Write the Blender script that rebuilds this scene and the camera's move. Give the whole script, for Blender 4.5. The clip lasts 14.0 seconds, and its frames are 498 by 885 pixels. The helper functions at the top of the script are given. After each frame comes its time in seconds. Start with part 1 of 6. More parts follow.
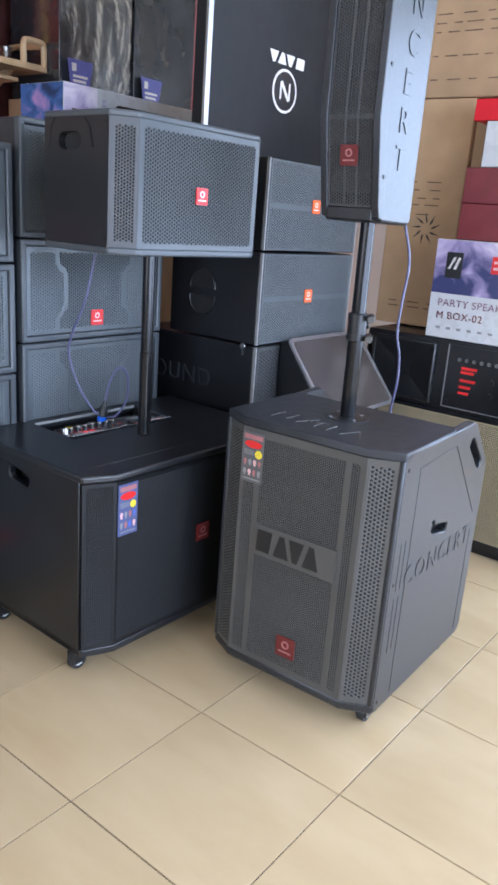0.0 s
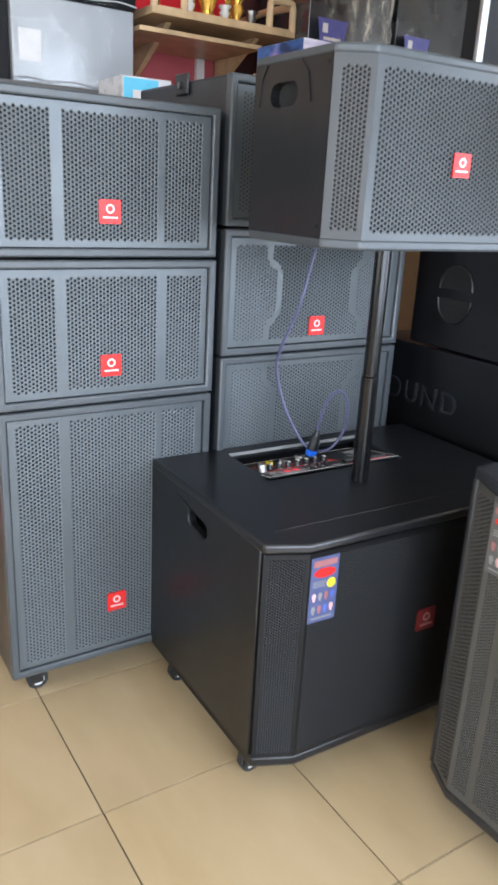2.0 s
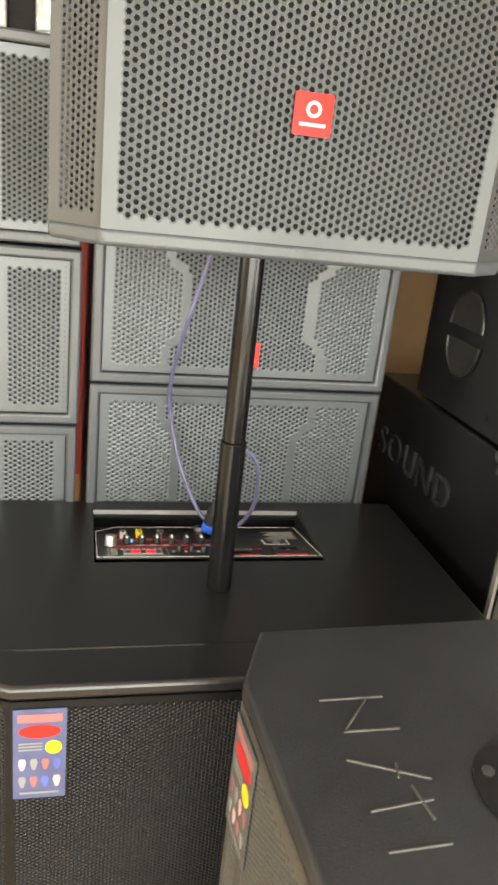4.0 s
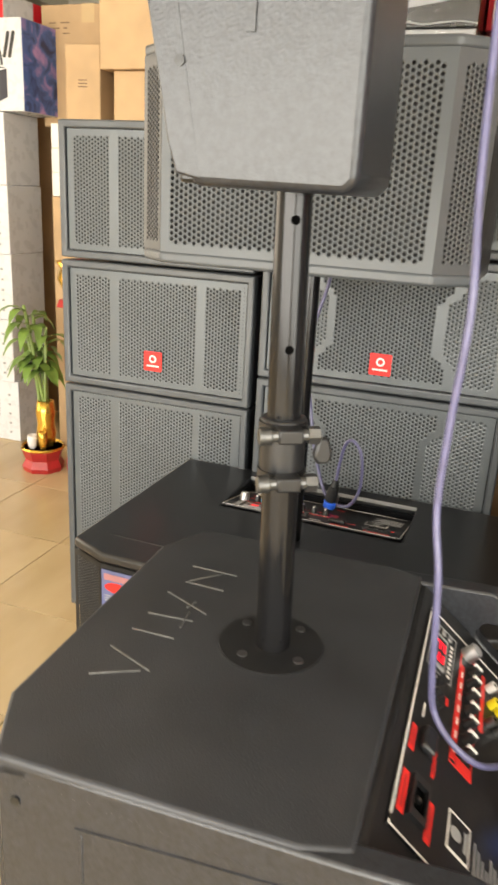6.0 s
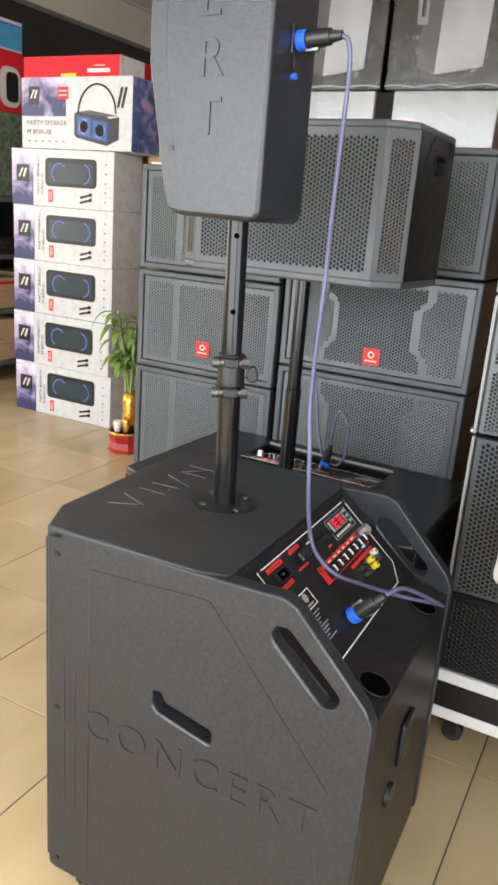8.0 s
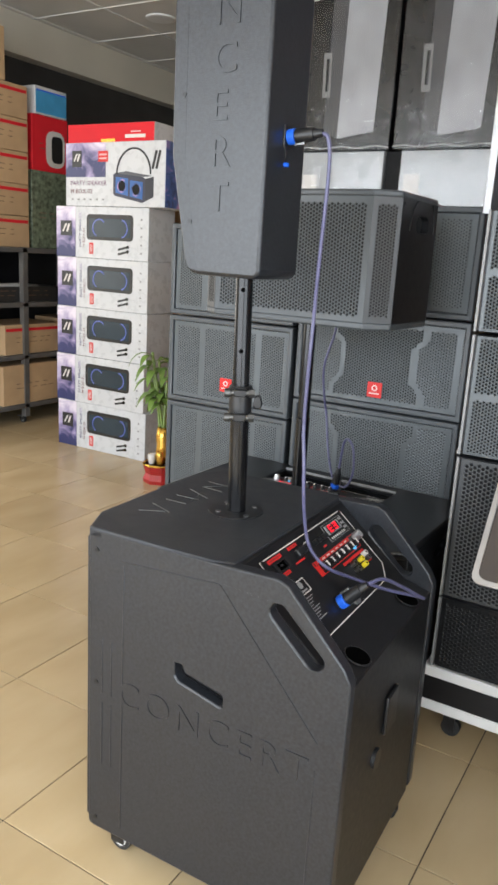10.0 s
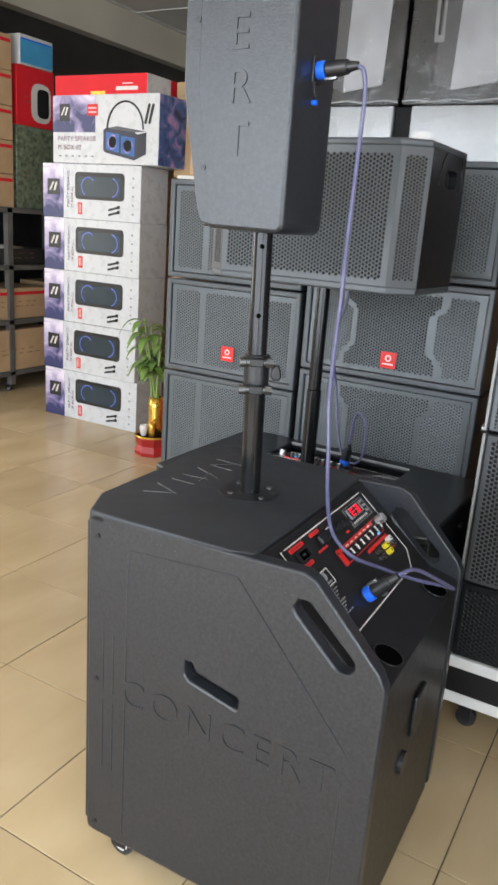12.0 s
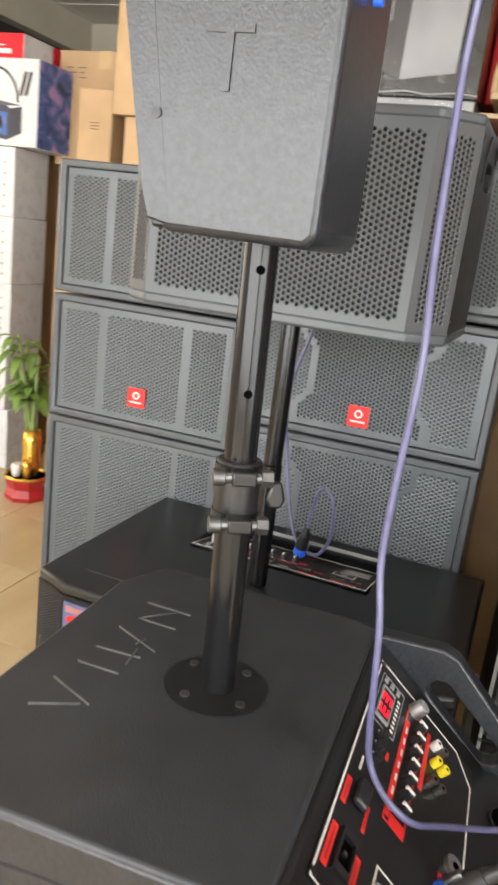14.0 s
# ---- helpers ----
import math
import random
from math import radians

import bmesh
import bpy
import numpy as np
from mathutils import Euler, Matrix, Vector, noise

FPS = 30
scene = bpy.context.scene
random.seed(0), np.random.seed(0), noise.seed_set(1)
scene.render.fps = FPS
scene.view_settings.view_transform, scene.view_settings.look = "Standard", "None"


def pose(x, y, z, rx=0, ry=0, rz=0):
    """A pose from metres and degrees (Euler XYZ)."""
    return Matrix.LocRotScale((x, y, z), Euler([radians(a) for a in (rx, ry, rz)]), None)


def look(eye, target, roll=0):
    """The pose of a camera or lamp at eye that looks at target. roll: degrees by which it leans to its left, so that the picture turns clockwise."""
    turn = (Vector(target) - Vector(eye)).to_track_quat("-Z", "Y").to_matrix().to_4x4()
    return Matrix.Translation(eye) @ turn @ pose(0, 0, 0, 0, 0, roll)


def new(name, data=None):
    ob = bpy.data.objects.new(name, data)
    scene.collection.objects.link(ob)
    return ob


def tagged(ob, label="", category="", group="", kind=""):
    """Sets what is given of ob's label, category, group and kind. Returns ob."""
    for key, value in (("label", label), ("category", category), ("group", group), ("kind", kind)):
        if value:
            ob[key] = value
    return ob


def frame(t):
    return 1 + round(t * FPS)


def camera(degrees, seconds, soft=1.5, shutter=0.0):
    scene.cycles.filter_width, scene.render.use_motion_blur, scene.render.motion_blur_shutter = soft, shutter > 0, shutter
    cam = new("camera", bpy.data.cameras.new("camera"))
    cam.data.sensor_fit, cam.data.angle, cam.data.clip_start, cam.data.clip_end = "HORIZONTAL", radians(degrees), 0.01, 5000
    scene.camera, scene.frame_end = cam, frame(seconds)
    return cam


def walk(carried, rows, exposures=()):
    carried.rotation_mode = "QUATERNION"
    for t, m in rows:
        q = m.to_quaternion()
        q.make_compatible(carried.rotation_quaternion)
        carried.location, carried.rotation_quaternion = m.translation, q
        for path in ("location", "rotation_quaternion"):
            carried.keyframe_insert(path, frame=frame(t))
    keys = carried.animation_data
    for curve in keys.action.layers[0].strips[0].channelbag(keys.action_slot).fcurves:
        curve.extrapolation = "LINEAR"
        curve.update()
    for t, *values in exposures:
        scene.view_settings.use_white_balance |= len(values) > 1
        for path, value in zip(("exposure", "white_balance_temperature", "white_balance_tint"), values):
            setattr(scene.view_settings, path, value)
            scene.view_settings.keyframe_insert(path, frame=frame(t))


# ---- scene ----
cam = camera(37.0, 14.0, soft=2.9, shutter=0.35)
PATH = [
    (0, (0.124, 0.147, 1.169), (-1.039, 1.67, 0.596), 4.3),
    (0.5, (0.086, 0.232, 1.182), (-1.16, 1.693, 0.624), 4.5),
    (1, (0.048, 0.302, 1.173), (-1.336, 1.627, 0.601), 4.7),
    (1.5, (0.013, 0.424, 1.172), (-1.516, 1.555, 0.552), 4.8),
    (2, (-0.198, 0.535, 1.151), (-1.787, 1.57, 0.515), 3.1),
    (2.5, (-0.346, 0.687, 1.142), (-1.933, 1.711, 0.482), 2.3),
    (3, (-0.39, 0.968, 1.164), (-2.006, 1.926, 0.48), 4.4),
    (3.2, (-0.398, 1.055, 1.158), (-2.041, 1.97, 0.476), 5.1),
    (5.5, (-0.236, 1.771, 1.15), (-2.049, 1.254, 0.483), 4.2),
    (6, (-0.111, 1.915, 1.179), (-1.899, 1.285, 0.542), 3.1),
    (6.5, (-0.012, 2.083, 1.165), (-1.748, 1.298, 0.556), 4.6),
    (7, (0.091, 2.186, 1.172), (-1.618, 1.342, 0.568), 4.8),
    (7.5, (0.196, 2.245, 1.174), (-1.51, 1.391, 0.574), 4.6),
    (8, (0.261, 2.295, 1.189), (-1.438, 1.416, 0.607), 4.5),
    (8.5, (0.309, 2.343, 1.222), (-1.374, 1.417, 0.666), 4.5),
    (8.7, (0.319, 2.364, 1.224), (-1.359, 1.418, 0.687), 4.4),
    (10.8, (0.498, 2.478, 1.211), (-1.162, 1.479, 0.717), 2.7),
    (11, (0.479, 2.475, 1.195), (-1.174, 1.476, 0.676), 2.5),
    (11.5, (0.437, 2.432, 1.168), (-1.228, 1.472, 0.616), 3.2),
    (12, (0.36, 2.343, 1.193), (-1.317, 1.41, 0.63), 4.1),
    (12.5, (0.268, 2.249, 1.18), (-1.425, 1.34, 0.624), 5.4),
    (13, (0.093, 2.176, 1.185), (-1.609, 1.286, 0.628), 6.6),
    (13.3, (0.015, 2.139, 1.193), (-1.693, 1.252, 0.65), 7.3),
    (13.5, (-0.015, 2.104, 1.197), (-1.733, 1.235, 0.654), 8.0),
    (14, (-0.112, 1.953, 1.183), (-1.935, 1.319, 0.661), 7.1),
]
EXPOSURES = [(0.0, 0.0, 5150, 14), (1.0, 0.08, 5450, 14), (1.5, 0.16, 5600, 12), (2.5, 0.38, 6100, 9), (3.0, 0.72, 7000, 8), (5.5, 0.38, 7800, 10), (6.5, 0.24, 7500, 11), (8.0, -0.03, 6600, 10), (11.0, -0.36, 6250, 10), (12.5, -0.2, 6150, 10), (13.4, 0.0, 6300, 11), (14.0, 0.18, 6900, 12)]
walk(cam, [(t, look(eye, target, roll)) for t, eye, target, roll in PATH],
     exposures=EXPOSURES)

# ---- light ----
world = bpy.data.worlds.new("world")
scene.world = world
world.use_nodes = True
wn = world.node_tree.nodes
sky = wn.new("ShaderNodeTexSky")
sky.sky_type, sky.sun_disc, sky.sun_elevation, sky.sun_rotation = "NISHITA", False, radians(62), radians(90)
world.node_tree.links.new(sky.outputs[0], wn["Background"].inputs[0])
wn["Background"].inputs[1].default_value = 0.12


def area(name, m, sx, sy, watts, colour):
    d = bpy.data.lights.new(name, "AREA")
    d.shape, d.size, d.size_y, d.energy, d.color = "RECTANGLE", sx, sy, watts, colour
    ob = new(name, d)
    ob.matrix_world = m
    return ob


sun = bpy.data.lights.new("sun", "SUN")
sun.energy, sun.angle, sun.color = 2.0, radians(0.5), (1, 0.95, 0.88)
new("sun", sun).matrix_world = pose(6, 0, 8, 0, 28, 0)
# the open shop front and the side window stand in for the sky
area("shopfront_light", look((3.35, 0.9, 1.35), (-1, 0.9, 1.1)), 5.6, 2.3, 370, (0.93, 0.97, 1.0))
area("north_window_light", look((1.6, 4.5, 1.35), (0.4, 0, 1.1)), 2.9, 2.0, 140, (0.9, 0.96, 1.0))
area("south_window_light", look((-1.4, -2.85, 1.4), (-1.4, 0, 1.0)), 3.0, 1.8, 70, (1.0, 0.93, 0.82))

# ---- materials ----


def mat(name, colour, rough=0.5, metal=0.0, vary=0.12, scale=8.0, grain=0.0, grain_scale=400.0, spread=0.0, spec=0.5):
    """A painted, printed or moulded surface: blotches at one scale, grain and relief at another."""
    m = bpy.data.materials.new(name)
    m.use_nodes = True
    n, l = m.node_tree.nodes, m.node_tree.links
    b = n["Principled BSDF"]
    b.inputs["Roughness"].default_value, b.inputs["Metallic"].default_value = rough, metal
    b.inputs["Specular IOR Level"].default_value = spec
    tc = n.new("ShaderNodeTexCoord")
    t1 = n.new("ShaderNodeTexNoise")
    t1.inputs["Scale"].default_value, t1.inputs["Detail"].default_value = scale, 6
    l.new(tc.outputs["Object"], t1.inputs["Vector"])
    ramp = n.new("ShaderNodeValToRGB")
    c = Vector(colour[:3])
    ramp.color_ramp.elements[0].position, ramp.color_ramp.elements[1].position = 0.3, 0.7
    ramp.color_ramp.elements[0].color = (*(c * (1 - vary)), 1)
    ramp.color_ramp.elements[1].color = (*(c * (1 + vary)), 1)
    l.new(t1.outputs["Fac"], ramp.inputs["Fac"])
    out = ramp.outputs["Color"]
    if spread:
        info = n.new("ShaderNodeObjectInfo")
        mul = n.new("ShaderNodeMapRange")
        mul.inputs["To Min"].default_value, mul.inputs["To Max"].default_value = 1 - spread, 1 + spread
        l.new(info.outputs["Random"], mul.inputs["Value"])
        hs = n.new("ShaderNodeHueSaturation")
        l.new(out, hs.inputs["Color"])
        l.new(mul.outputs[0], hs.inputs["Value"])
        out = hs.outputs["Color"]
    l.new(out, b.inputs["Base Color"])
    t2 = n.new("ShaderNodeTexNoise")
    t2.inputs["Scale"].default_value, t2.inputs["Detail"].default_value = scale * 4, 4
    l.new(tc.outputs["Object"], t2.inputs["Vector"])
    mr = n.new("ShaderNodeMapRange")
    mr.inputs["To Min"].default_value, mr.inputs["To Max"].default_value = max(0.02, rough * 0.8), min(1, rough * 1.2)
    l.new(t2.outputs["Fac"], mr.inputs["Value"])
    l.new(mr.outputs[0], b.inputs["Roughness"])
    if grain:
        t3 = n.new("ShaderNodeTexNoise")
        t3.inputs["Scale"].default_value, t3.inputs["Detail"].default_value = grain_scale, 2
        l.new(tc.outputs["Object"], t3.inputs["Vector"])
        bump = n.new("ShaderNodeBump")
        bump.inputs["Strength"].default_value, bump.inputs["Distance"].default_value = grain, 0.002
        l.new(t3.outputs["Fac"], bump.inputs["Height"])
        l.new(bump.outputs["Normal"], b.inputs["Normal"])
    return m


def marbled(name, c1, c2, rough, scale, stretch):
    """Glazed tile: soft veins that differ from tile to tile, faint waviness in the glaze."""
    m = bpy.data.materials.new(name)
    m.use_nodes = True
    n, l = m.node_tree.nodes, m.node_tree.links
    b = n["Principled BSDF"]
    b.inputs["Roughness"].default_value = rough
    b.inputs["Specular IOR Level"].default_value = 0.3
    tc, mp, info = n.new("ShaderNodeTexCoord"), n.new("ShaderNodeMapping"), n.new("ShaderNodeObjectInfo")
    mp.inputs["Scale"].default_value = stretch
    mp.inputs["Rotation"].default_value = (0, 0, 0.6)
    comb = n.new("ShaderNodeCombineXYZ")
    k = n.new("ShaderNodeMath")
    k.operation = "MULTIPLY"
    k.inputs[1].default_value = 37.0
    l.new(info.outputs["Random"], k.inputs[0])
    l.new(k.outputs[0], comb.inputs[0])
    l.new(k.outputs[0], comb.inputs[2])
    l.new(comb.outputs[0], mp.inputs["Location"])
    l.new(tc.outputs["Object"], mp.inputs["Vector"])
    t = n.new("ShaderNodeTexNoise")
    t.inputs["Scale"].default_value, t.inputs["Detail"].default_value, t.inputs["Distortion"].default_value = scale, 5, 0.2
    l.new(mp.outputs[0], t.inputs["Vector"])
    ramp = n.new("ShaderNodeValToRGB")
    ramp.color_ramp.elements[0].position, ramp.color_ramp.elements[1].position = 0.25, 0.75
    ramp.color_ramp.elements[0].color, ramp.color_ramp.elements[1].color = (*c1, 1), (*c2, 1)
    l.new(t.outputs["Fac"], ramp.inputs["Fac"])
    hs = n.new("ShaderNodeHueSaturation")
    mr = n.new("ShaderNodeMapRange")
    mr.inputs["To Min"].default_value, mr.inputs["To Max"].default_value = 0.94, 1.05
    l.new(info.outputs["Random"], mr.inputs["Value"])
    l.new(mr.outputs[0], hs.inputs["Value"])
    l.new(ramp.outputs["Color"], hs.inputs["Color"])
    l.new(hs.outputs["Color"], b.inputs["Base Color"])
    t2 = n.new("ShaderNodeTexNoise")
    t2.inputs["Scale"].default_value, t2.inputs["Detail"].default_value = 14, 5
    l.new(mp.outputs[0], t2.inputs["Vector"])
    m2 = n.new("ShaderNodeMapRange")
    m2.inputs["To Min"].default_value, m2.inputs["To Max"].default_value = rough * 0.85, rough * 1.2
    l.new(t2.outputs["Fac"], m2.inputs["Value"])
    l.new(m2.outputs[0], b.inputs["Roughness"])
    t3 = n.new("ShaderNodeTexNoise")
    t3.inputs["Scale"].default_value = 5
    l.new(mp.outputs[0], t3.inputs["Vector"])
    bump = n.new("ShaderNodeBump")
    bump.inputs["Strength"].default_value, bump.inputs["Distance"].default_value = 0.04, 0.004
    l.new(t3.outputs["Fac"], bump.inputs["Height"])
    l.new(bump.outputs["Normal"], b.inputs["Normal"])
    return m


def printed(name, c1, c2, c3, scale, rough=0.35, lift=0.0):
    """A glossy printed picture of coloured haze, as on the speaker cartons."""
    m = bpy.data.materials.new(name)
    m.use_nodes = True
    n, l = m.node_tree.nodes, m.node_tree.links
    b = n["Principled BSDF"]
    b.inputs["Roughness"].default_value = rough
    tc, t = n.new("ShaderNodeTexCoord"), n.new("ShaderNodeTexNoise")
    t.inputs["Scale"].default_value, t.inputs["Detail"].default_value, t.inputs["Distortion"].default_value = scale, 5, 0.8
    l.new(tc.outputs["Object"], t.inputs["Vector"])
    ramp = n.new("ShaderNodeValToRGB")
    e = ramp.color_ramp.elements
    e[0].position, e[1].position = 0.32, 0.7
    e[0].color, e[1].color = (*c1, 1), (*c3, 1)
    mid = e.new(0.5)
    mid.color = (*c2, 1)
    sep, ma, ad = n.new("ShaderNodeSeparateXYZ"), n.new("ShaderNodeMath"), n.new("ShaderNodeMath")
    ma.operation, ad.operation = "MULTIPLY_ADD", "ADD"
    ma.inputs[1].default_value, ma.inputs[2].default_value = lift, -0.14 * lift
    l.new(tc.outputs["Object"], sep.inputs[0])
    l.new(sep.outputs["Y"], ma.inputs[0])
    l.new(ma.outputs[0], ad.inputs[0])
    l.new(t.outputs["Fac"], ad.inputs[1])
    l.new(ad.outputs[0], ramp.inputs["Fac"])
    l.new(ramp.outputs["Color"], b.inputs["Base Color"])
    return m


def glowing(name, colour, strength):
    m = mat(name, colour, 0.4)
    b = m.node_tree.nodes["Principled BSDF"]
    b.inputs["Emission Color"].default_value, b.inputs["Emission Strength"].default_value = (*colour, 1), strength
    return m


BLACK_PAINT = mat("black_textured_paint", (0.0172, 0.0190, 0.0232), 0.31, vary=0.36, scale=170, grain=0.17, grain_scale=340, spec=0.55)
# lifted, cooled and blotched: the lid's sky and ceiling reflection in its colour
BLACK_TOP = mat("black_matt_paint", (0.024, 0.0262, 0.031), 0.45, vary=0.3, scale=9, grain=0.2, grain_scale=600)
BLACK_SATIN = mat("black_satin_board", (0.0085, 0.0088, 0.0105), 0.34, vary=0.3, scale=9, grain=0.1, grain_scale=600, spec=0.5)
BLACK_PANEL = mat("black_panel_enamel", (0.008, 0.008, 0.009), 0.4, vary=0.25, scale=20, grain=0.06, grain_scale=500, spec=0.4)
CASE_BLACK = mat("black_laminate", (0.011, 0.0115, 0.013), 0.55, vary=0.2, scale=6, grain=0.1, grain_scale=400, spec=0.3)
TAG_BLUE = mat("violet_paper_tag", (0.10, 0.10, 0.33), 0.4, vary=0.15, scale=25)
BADGE_INK = mat("badge_print", (0.74, 0.55, 0.53), 0.35, vary=0.08, scale=30)
MAUVE_INK = mat("mauve_print", (0.20, 0.10, 0.16), 0.4, vary=0.1, scale=30)
BLACK_LID = mat("black_lid_lacquer", (0.0105, 0.011, 0.013), 0.33, vary=0.15, scale=1.5, grain=0.06, grain_scale=500, spec=0.65)
BLACK_PLASTIC = mat("black_plastic", (0.0105, 0.0108, 0.012), 0.35, vary=0.2, scale=15)
# near-black that puts the shade inside holes into flat faces
HOLE = mat("hole_shade_black", (0.002, 0.002, 0.002), 0.95, vary=0.2, scale=30, spec=0.0)
FOAM = mat("grey_grille_foam", (0.017, 0.0185, 0.02), 0.9, vary=0.25, scale=40)
VOID = mat("dark_foam", (0.008, 0.008, 0.009), 0.9, vary=0.3, scale=30)
GREY_METAL = mat("grey_grille_paint", (0.091, 0.102, 0.110), 0.34, metal=0.2, vary=0.08, scale=5, grain=0.12, grain_scale=600)
GREY_FRAME = mat("grey_frame_paint", (0.060, 0.067, 0.074), 0.36, vary=0.1, scale=7, grain=0.2, grain_scale=500)
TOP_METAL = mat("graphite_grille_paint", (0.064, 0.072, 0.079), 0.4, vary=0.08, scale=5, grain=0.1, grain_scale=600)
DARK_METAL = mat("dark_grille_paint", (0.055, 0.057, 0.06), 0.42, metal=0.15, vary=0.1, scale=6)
WARM_METAL = mat("warm_grey_grille", (0.075, 0.073, 0.068), 0.45, metal=0.1, vary=0.1, scale=6)
BLACK_METAL = mat("black_grille", (0.007, 0.0074, 0.0085), 0.42, vary=0.2, scale=10, spec=0.3)
POLE = mat("black_pole_enamel", (0.009, 0.009, 0.010), 0.17, metal=0.3, vary=0.2, scale=14)
STEEL = mat("worn_steel", (0.27, 0.27, 0.27), 0.32, metal=1.0, vary=0.15, scale=30)
DULL_STEEL = mat("dull_zinc_bolt", (0.13, 0.13, 0.128), 0.42, metal=0.9, vary=0.25, scale=60)
ALU = mat("brushed_aluminium", (0.47, 0.47, 0.48), 0.36, metal=0.9, vary=0.1, scale=20)
SILVER_PAINT = mat("silver_edge_paint", (0.25, 0.25, 0.25), 0.4, vary=0.12, scale=20)
WHITE_TRIM = mat("white_trim", (0.78, 0.77, 0.75), 0.45, vary=0.05, scale=10)
RED = mat("red_badge", (0.62, 0.025, 0.022), 0.35, vary=0.1, scale=20, spec=0.35)
DARK_RED = mat("dark_red_badge", (0.12, 0.014, 0.014), 0.35, vary=0.12, scale=20)
DULL_PINK = mat("dull_pink_print", (0.34, 0.14, 0.14), 0.4, vary=0.1, scale=30)
PALE = mat("pale_print", (0.66, 0.63, 0.60), 0.4, vary=0.05, scale=30)
ORANGE = mat("orange_badge", (0.75, 0.13, 0.03), 0.35, vary=0.1, scale=25)
WHITE_CARD = mat("white_glossy_card", (0.55, 0.555, 0.57), 0.28, vary=0.04, scale=6, spread=0.03)
WHITE_SIDE = mat("white_card", (0.60, 0.585, 0.555), 0.5, vary=0.05, scale=6, spread=0.04)
CARTON = mat("brown_cardboard", (0.45, 0.30, 0.165), 0.75, vary=0.1, scale=9, grain=0.2, grain_scale=90, spread=0.12)
TAPE = mat("clear_brown_tape", (0.5, 0.36, 0.2), 0.2, vary=0.06, scale=10)
CARTON_INK = mat("faded_carton_ink", (0.16, 0.10, 0.06), 0.7, vary=0.3, scale=30)
INK = mat("black_ink", (0.03, 0.028, 0.028), 0.6, vary=0.2, scale=30)
RED_CARD = mat("red_glossy_card", (0.62, 0.018, 0.028), 0.45, vary=0.08, scale=6, spec=0.2)
MAROON_CARD = mat("maroon_card", (0.16, 0.025, 0.03), 0.4, vary=0.2, scale=8)
PURPLE = printed("purple_haze_print", (0.03, 0.035, 0.12), (0.33, 0.27, 0.46), (0.74, 0.67, 0.76), 9, lift=1.5)
NIGHT = printed("night_stage_print", (0.01, 0.02, 0.08), (0.05, 0.12, 0.35), (0.45, 0.25, 0.5), 14)
# black board greyed in blotches: the film's haze is put into its colour
WRAPPED = mat("hazy_black_wrap", (0.030, 0.033, 0.038), 0.2, vary=0.6, scale=6, grain=1.0, grain_scale=10, spec=0.8)
DARK_CARD = printed("dark_glossy_carton", (0.007, 0.007, 0.008), (0.012, 0.012, 0.013), (0.028, 0.028, 0.03), 7, 0.22)
BLUE_LIGHT = mat("printed_blue", (0.09, 0.13, 0.45), 0.3, vary=0.2, scale=30)
BLUE_PLUG = mat("blue_plug_ring", (0.02, 0.13, 0.72), 0.35, vary=0.1, scale=40)
CABLE = mat("violet_cable_sheath", (0.088, 0.086, 0.165), 0.35, vary=0.15, scale=60)
YELLOW = mat("yellow_socket", (0.75, 0.6, 0.03), 0.4, vary=0.1, scale=50)
LED = glowing("red_display_digits", (0.9, 0.01, 0.03), 0.9)
BLUE_LED = glowing("blue_lamp", (0.1, 0.5, 0.9), 0.6)
FILM = mat("clear_wrap_film", (0.40, 0.41, 0.42), 0.13, vary=0.12, scale=4, grain=0.3, grain_scale=9)
# pale grey line colour; on the lid strokes it stands for caught light
PALE_LINE = mat("pale_line_grey", (0.07, 0.07, 0.068), 0.35, vary=0.4, scale=60)
SCREW = mat("dark_screw", (0.045, 0.045, 0.045), 0.35, metal=0.8, vary=0.3, scale=90)
RUBBER = mat("castor_rubber", (0.02, 0.02, 0.02), 0.6, vary=0.2, scale=40)
HUB = mat("castor_hub", (0.72, 0.72, 0.72), 0.35, vary=0.1, scale=40)
GOLD = mat("gold_leaf", (0.72, 0.43, 0.08), 0.25, metal=0.85, vary=0.15, scale=30)
GOLD_GRILLE = mat("beige_grille", (0.34, 0.28, 0.17), 0.5, vary=0.1, scale=20)
WOOD = mat("varnished_pine", (0.55, 0.39, 0.22), 0.35, vary=0.18, scale=14)
LACQUER = mat("red_lacquer", (0.35, 0.02, 0.02), 0.3, vary=0.2, scale=12)
LEAF = mat("bamboo_leaf", (0.15, 0.25, 0.05), 0.4, vary=0.25, scale=20)
STALK = mat("bamboo_stalk", (0.18, 0.26, 0.06), 0.4, vary=0.2, scale=20)
RED_WALL = mat("red_wall_paint", (0.44, 0.085, 0.095), 0.6, vary=0.08, scale=3, grain=0.1, grain_scale=60)
WALL_SHADE = mat("shaded_red_wall", (0.085, 0.03, 0.027), 0.4, vary=0.4, scale=10)
WALL = mat("cream_wall_paint", (0.62, 0.57, 0.47), 0.7, vary=0.06, scale=2.5, grain=0.1, grain_scale=70)
CEIL = mat("ceiling_board", (0.66, 0.64, 0.6), 0.8, vary=0.05, scale=3)
GROUT = mat("tile_grout", (0.10, 0.078, 0.055), 0.85, vary=0.2, scale=25)
TILE = marbled("glazed_cream_tile", (0.475, 0.355, 0.195), (0.575, 0.448, 0.272), 0.2, 2.4, (1, 2.6, 1))
RACK = mat("grey_rack_steel", (0.10, 0.095, 0.09), 0.5, vary=0.2, scale=10)
BLUE_STICK = mat("blue_sticker", (0.085, 0.10, 0.21), 0.3, vary=0.15, scale=30)
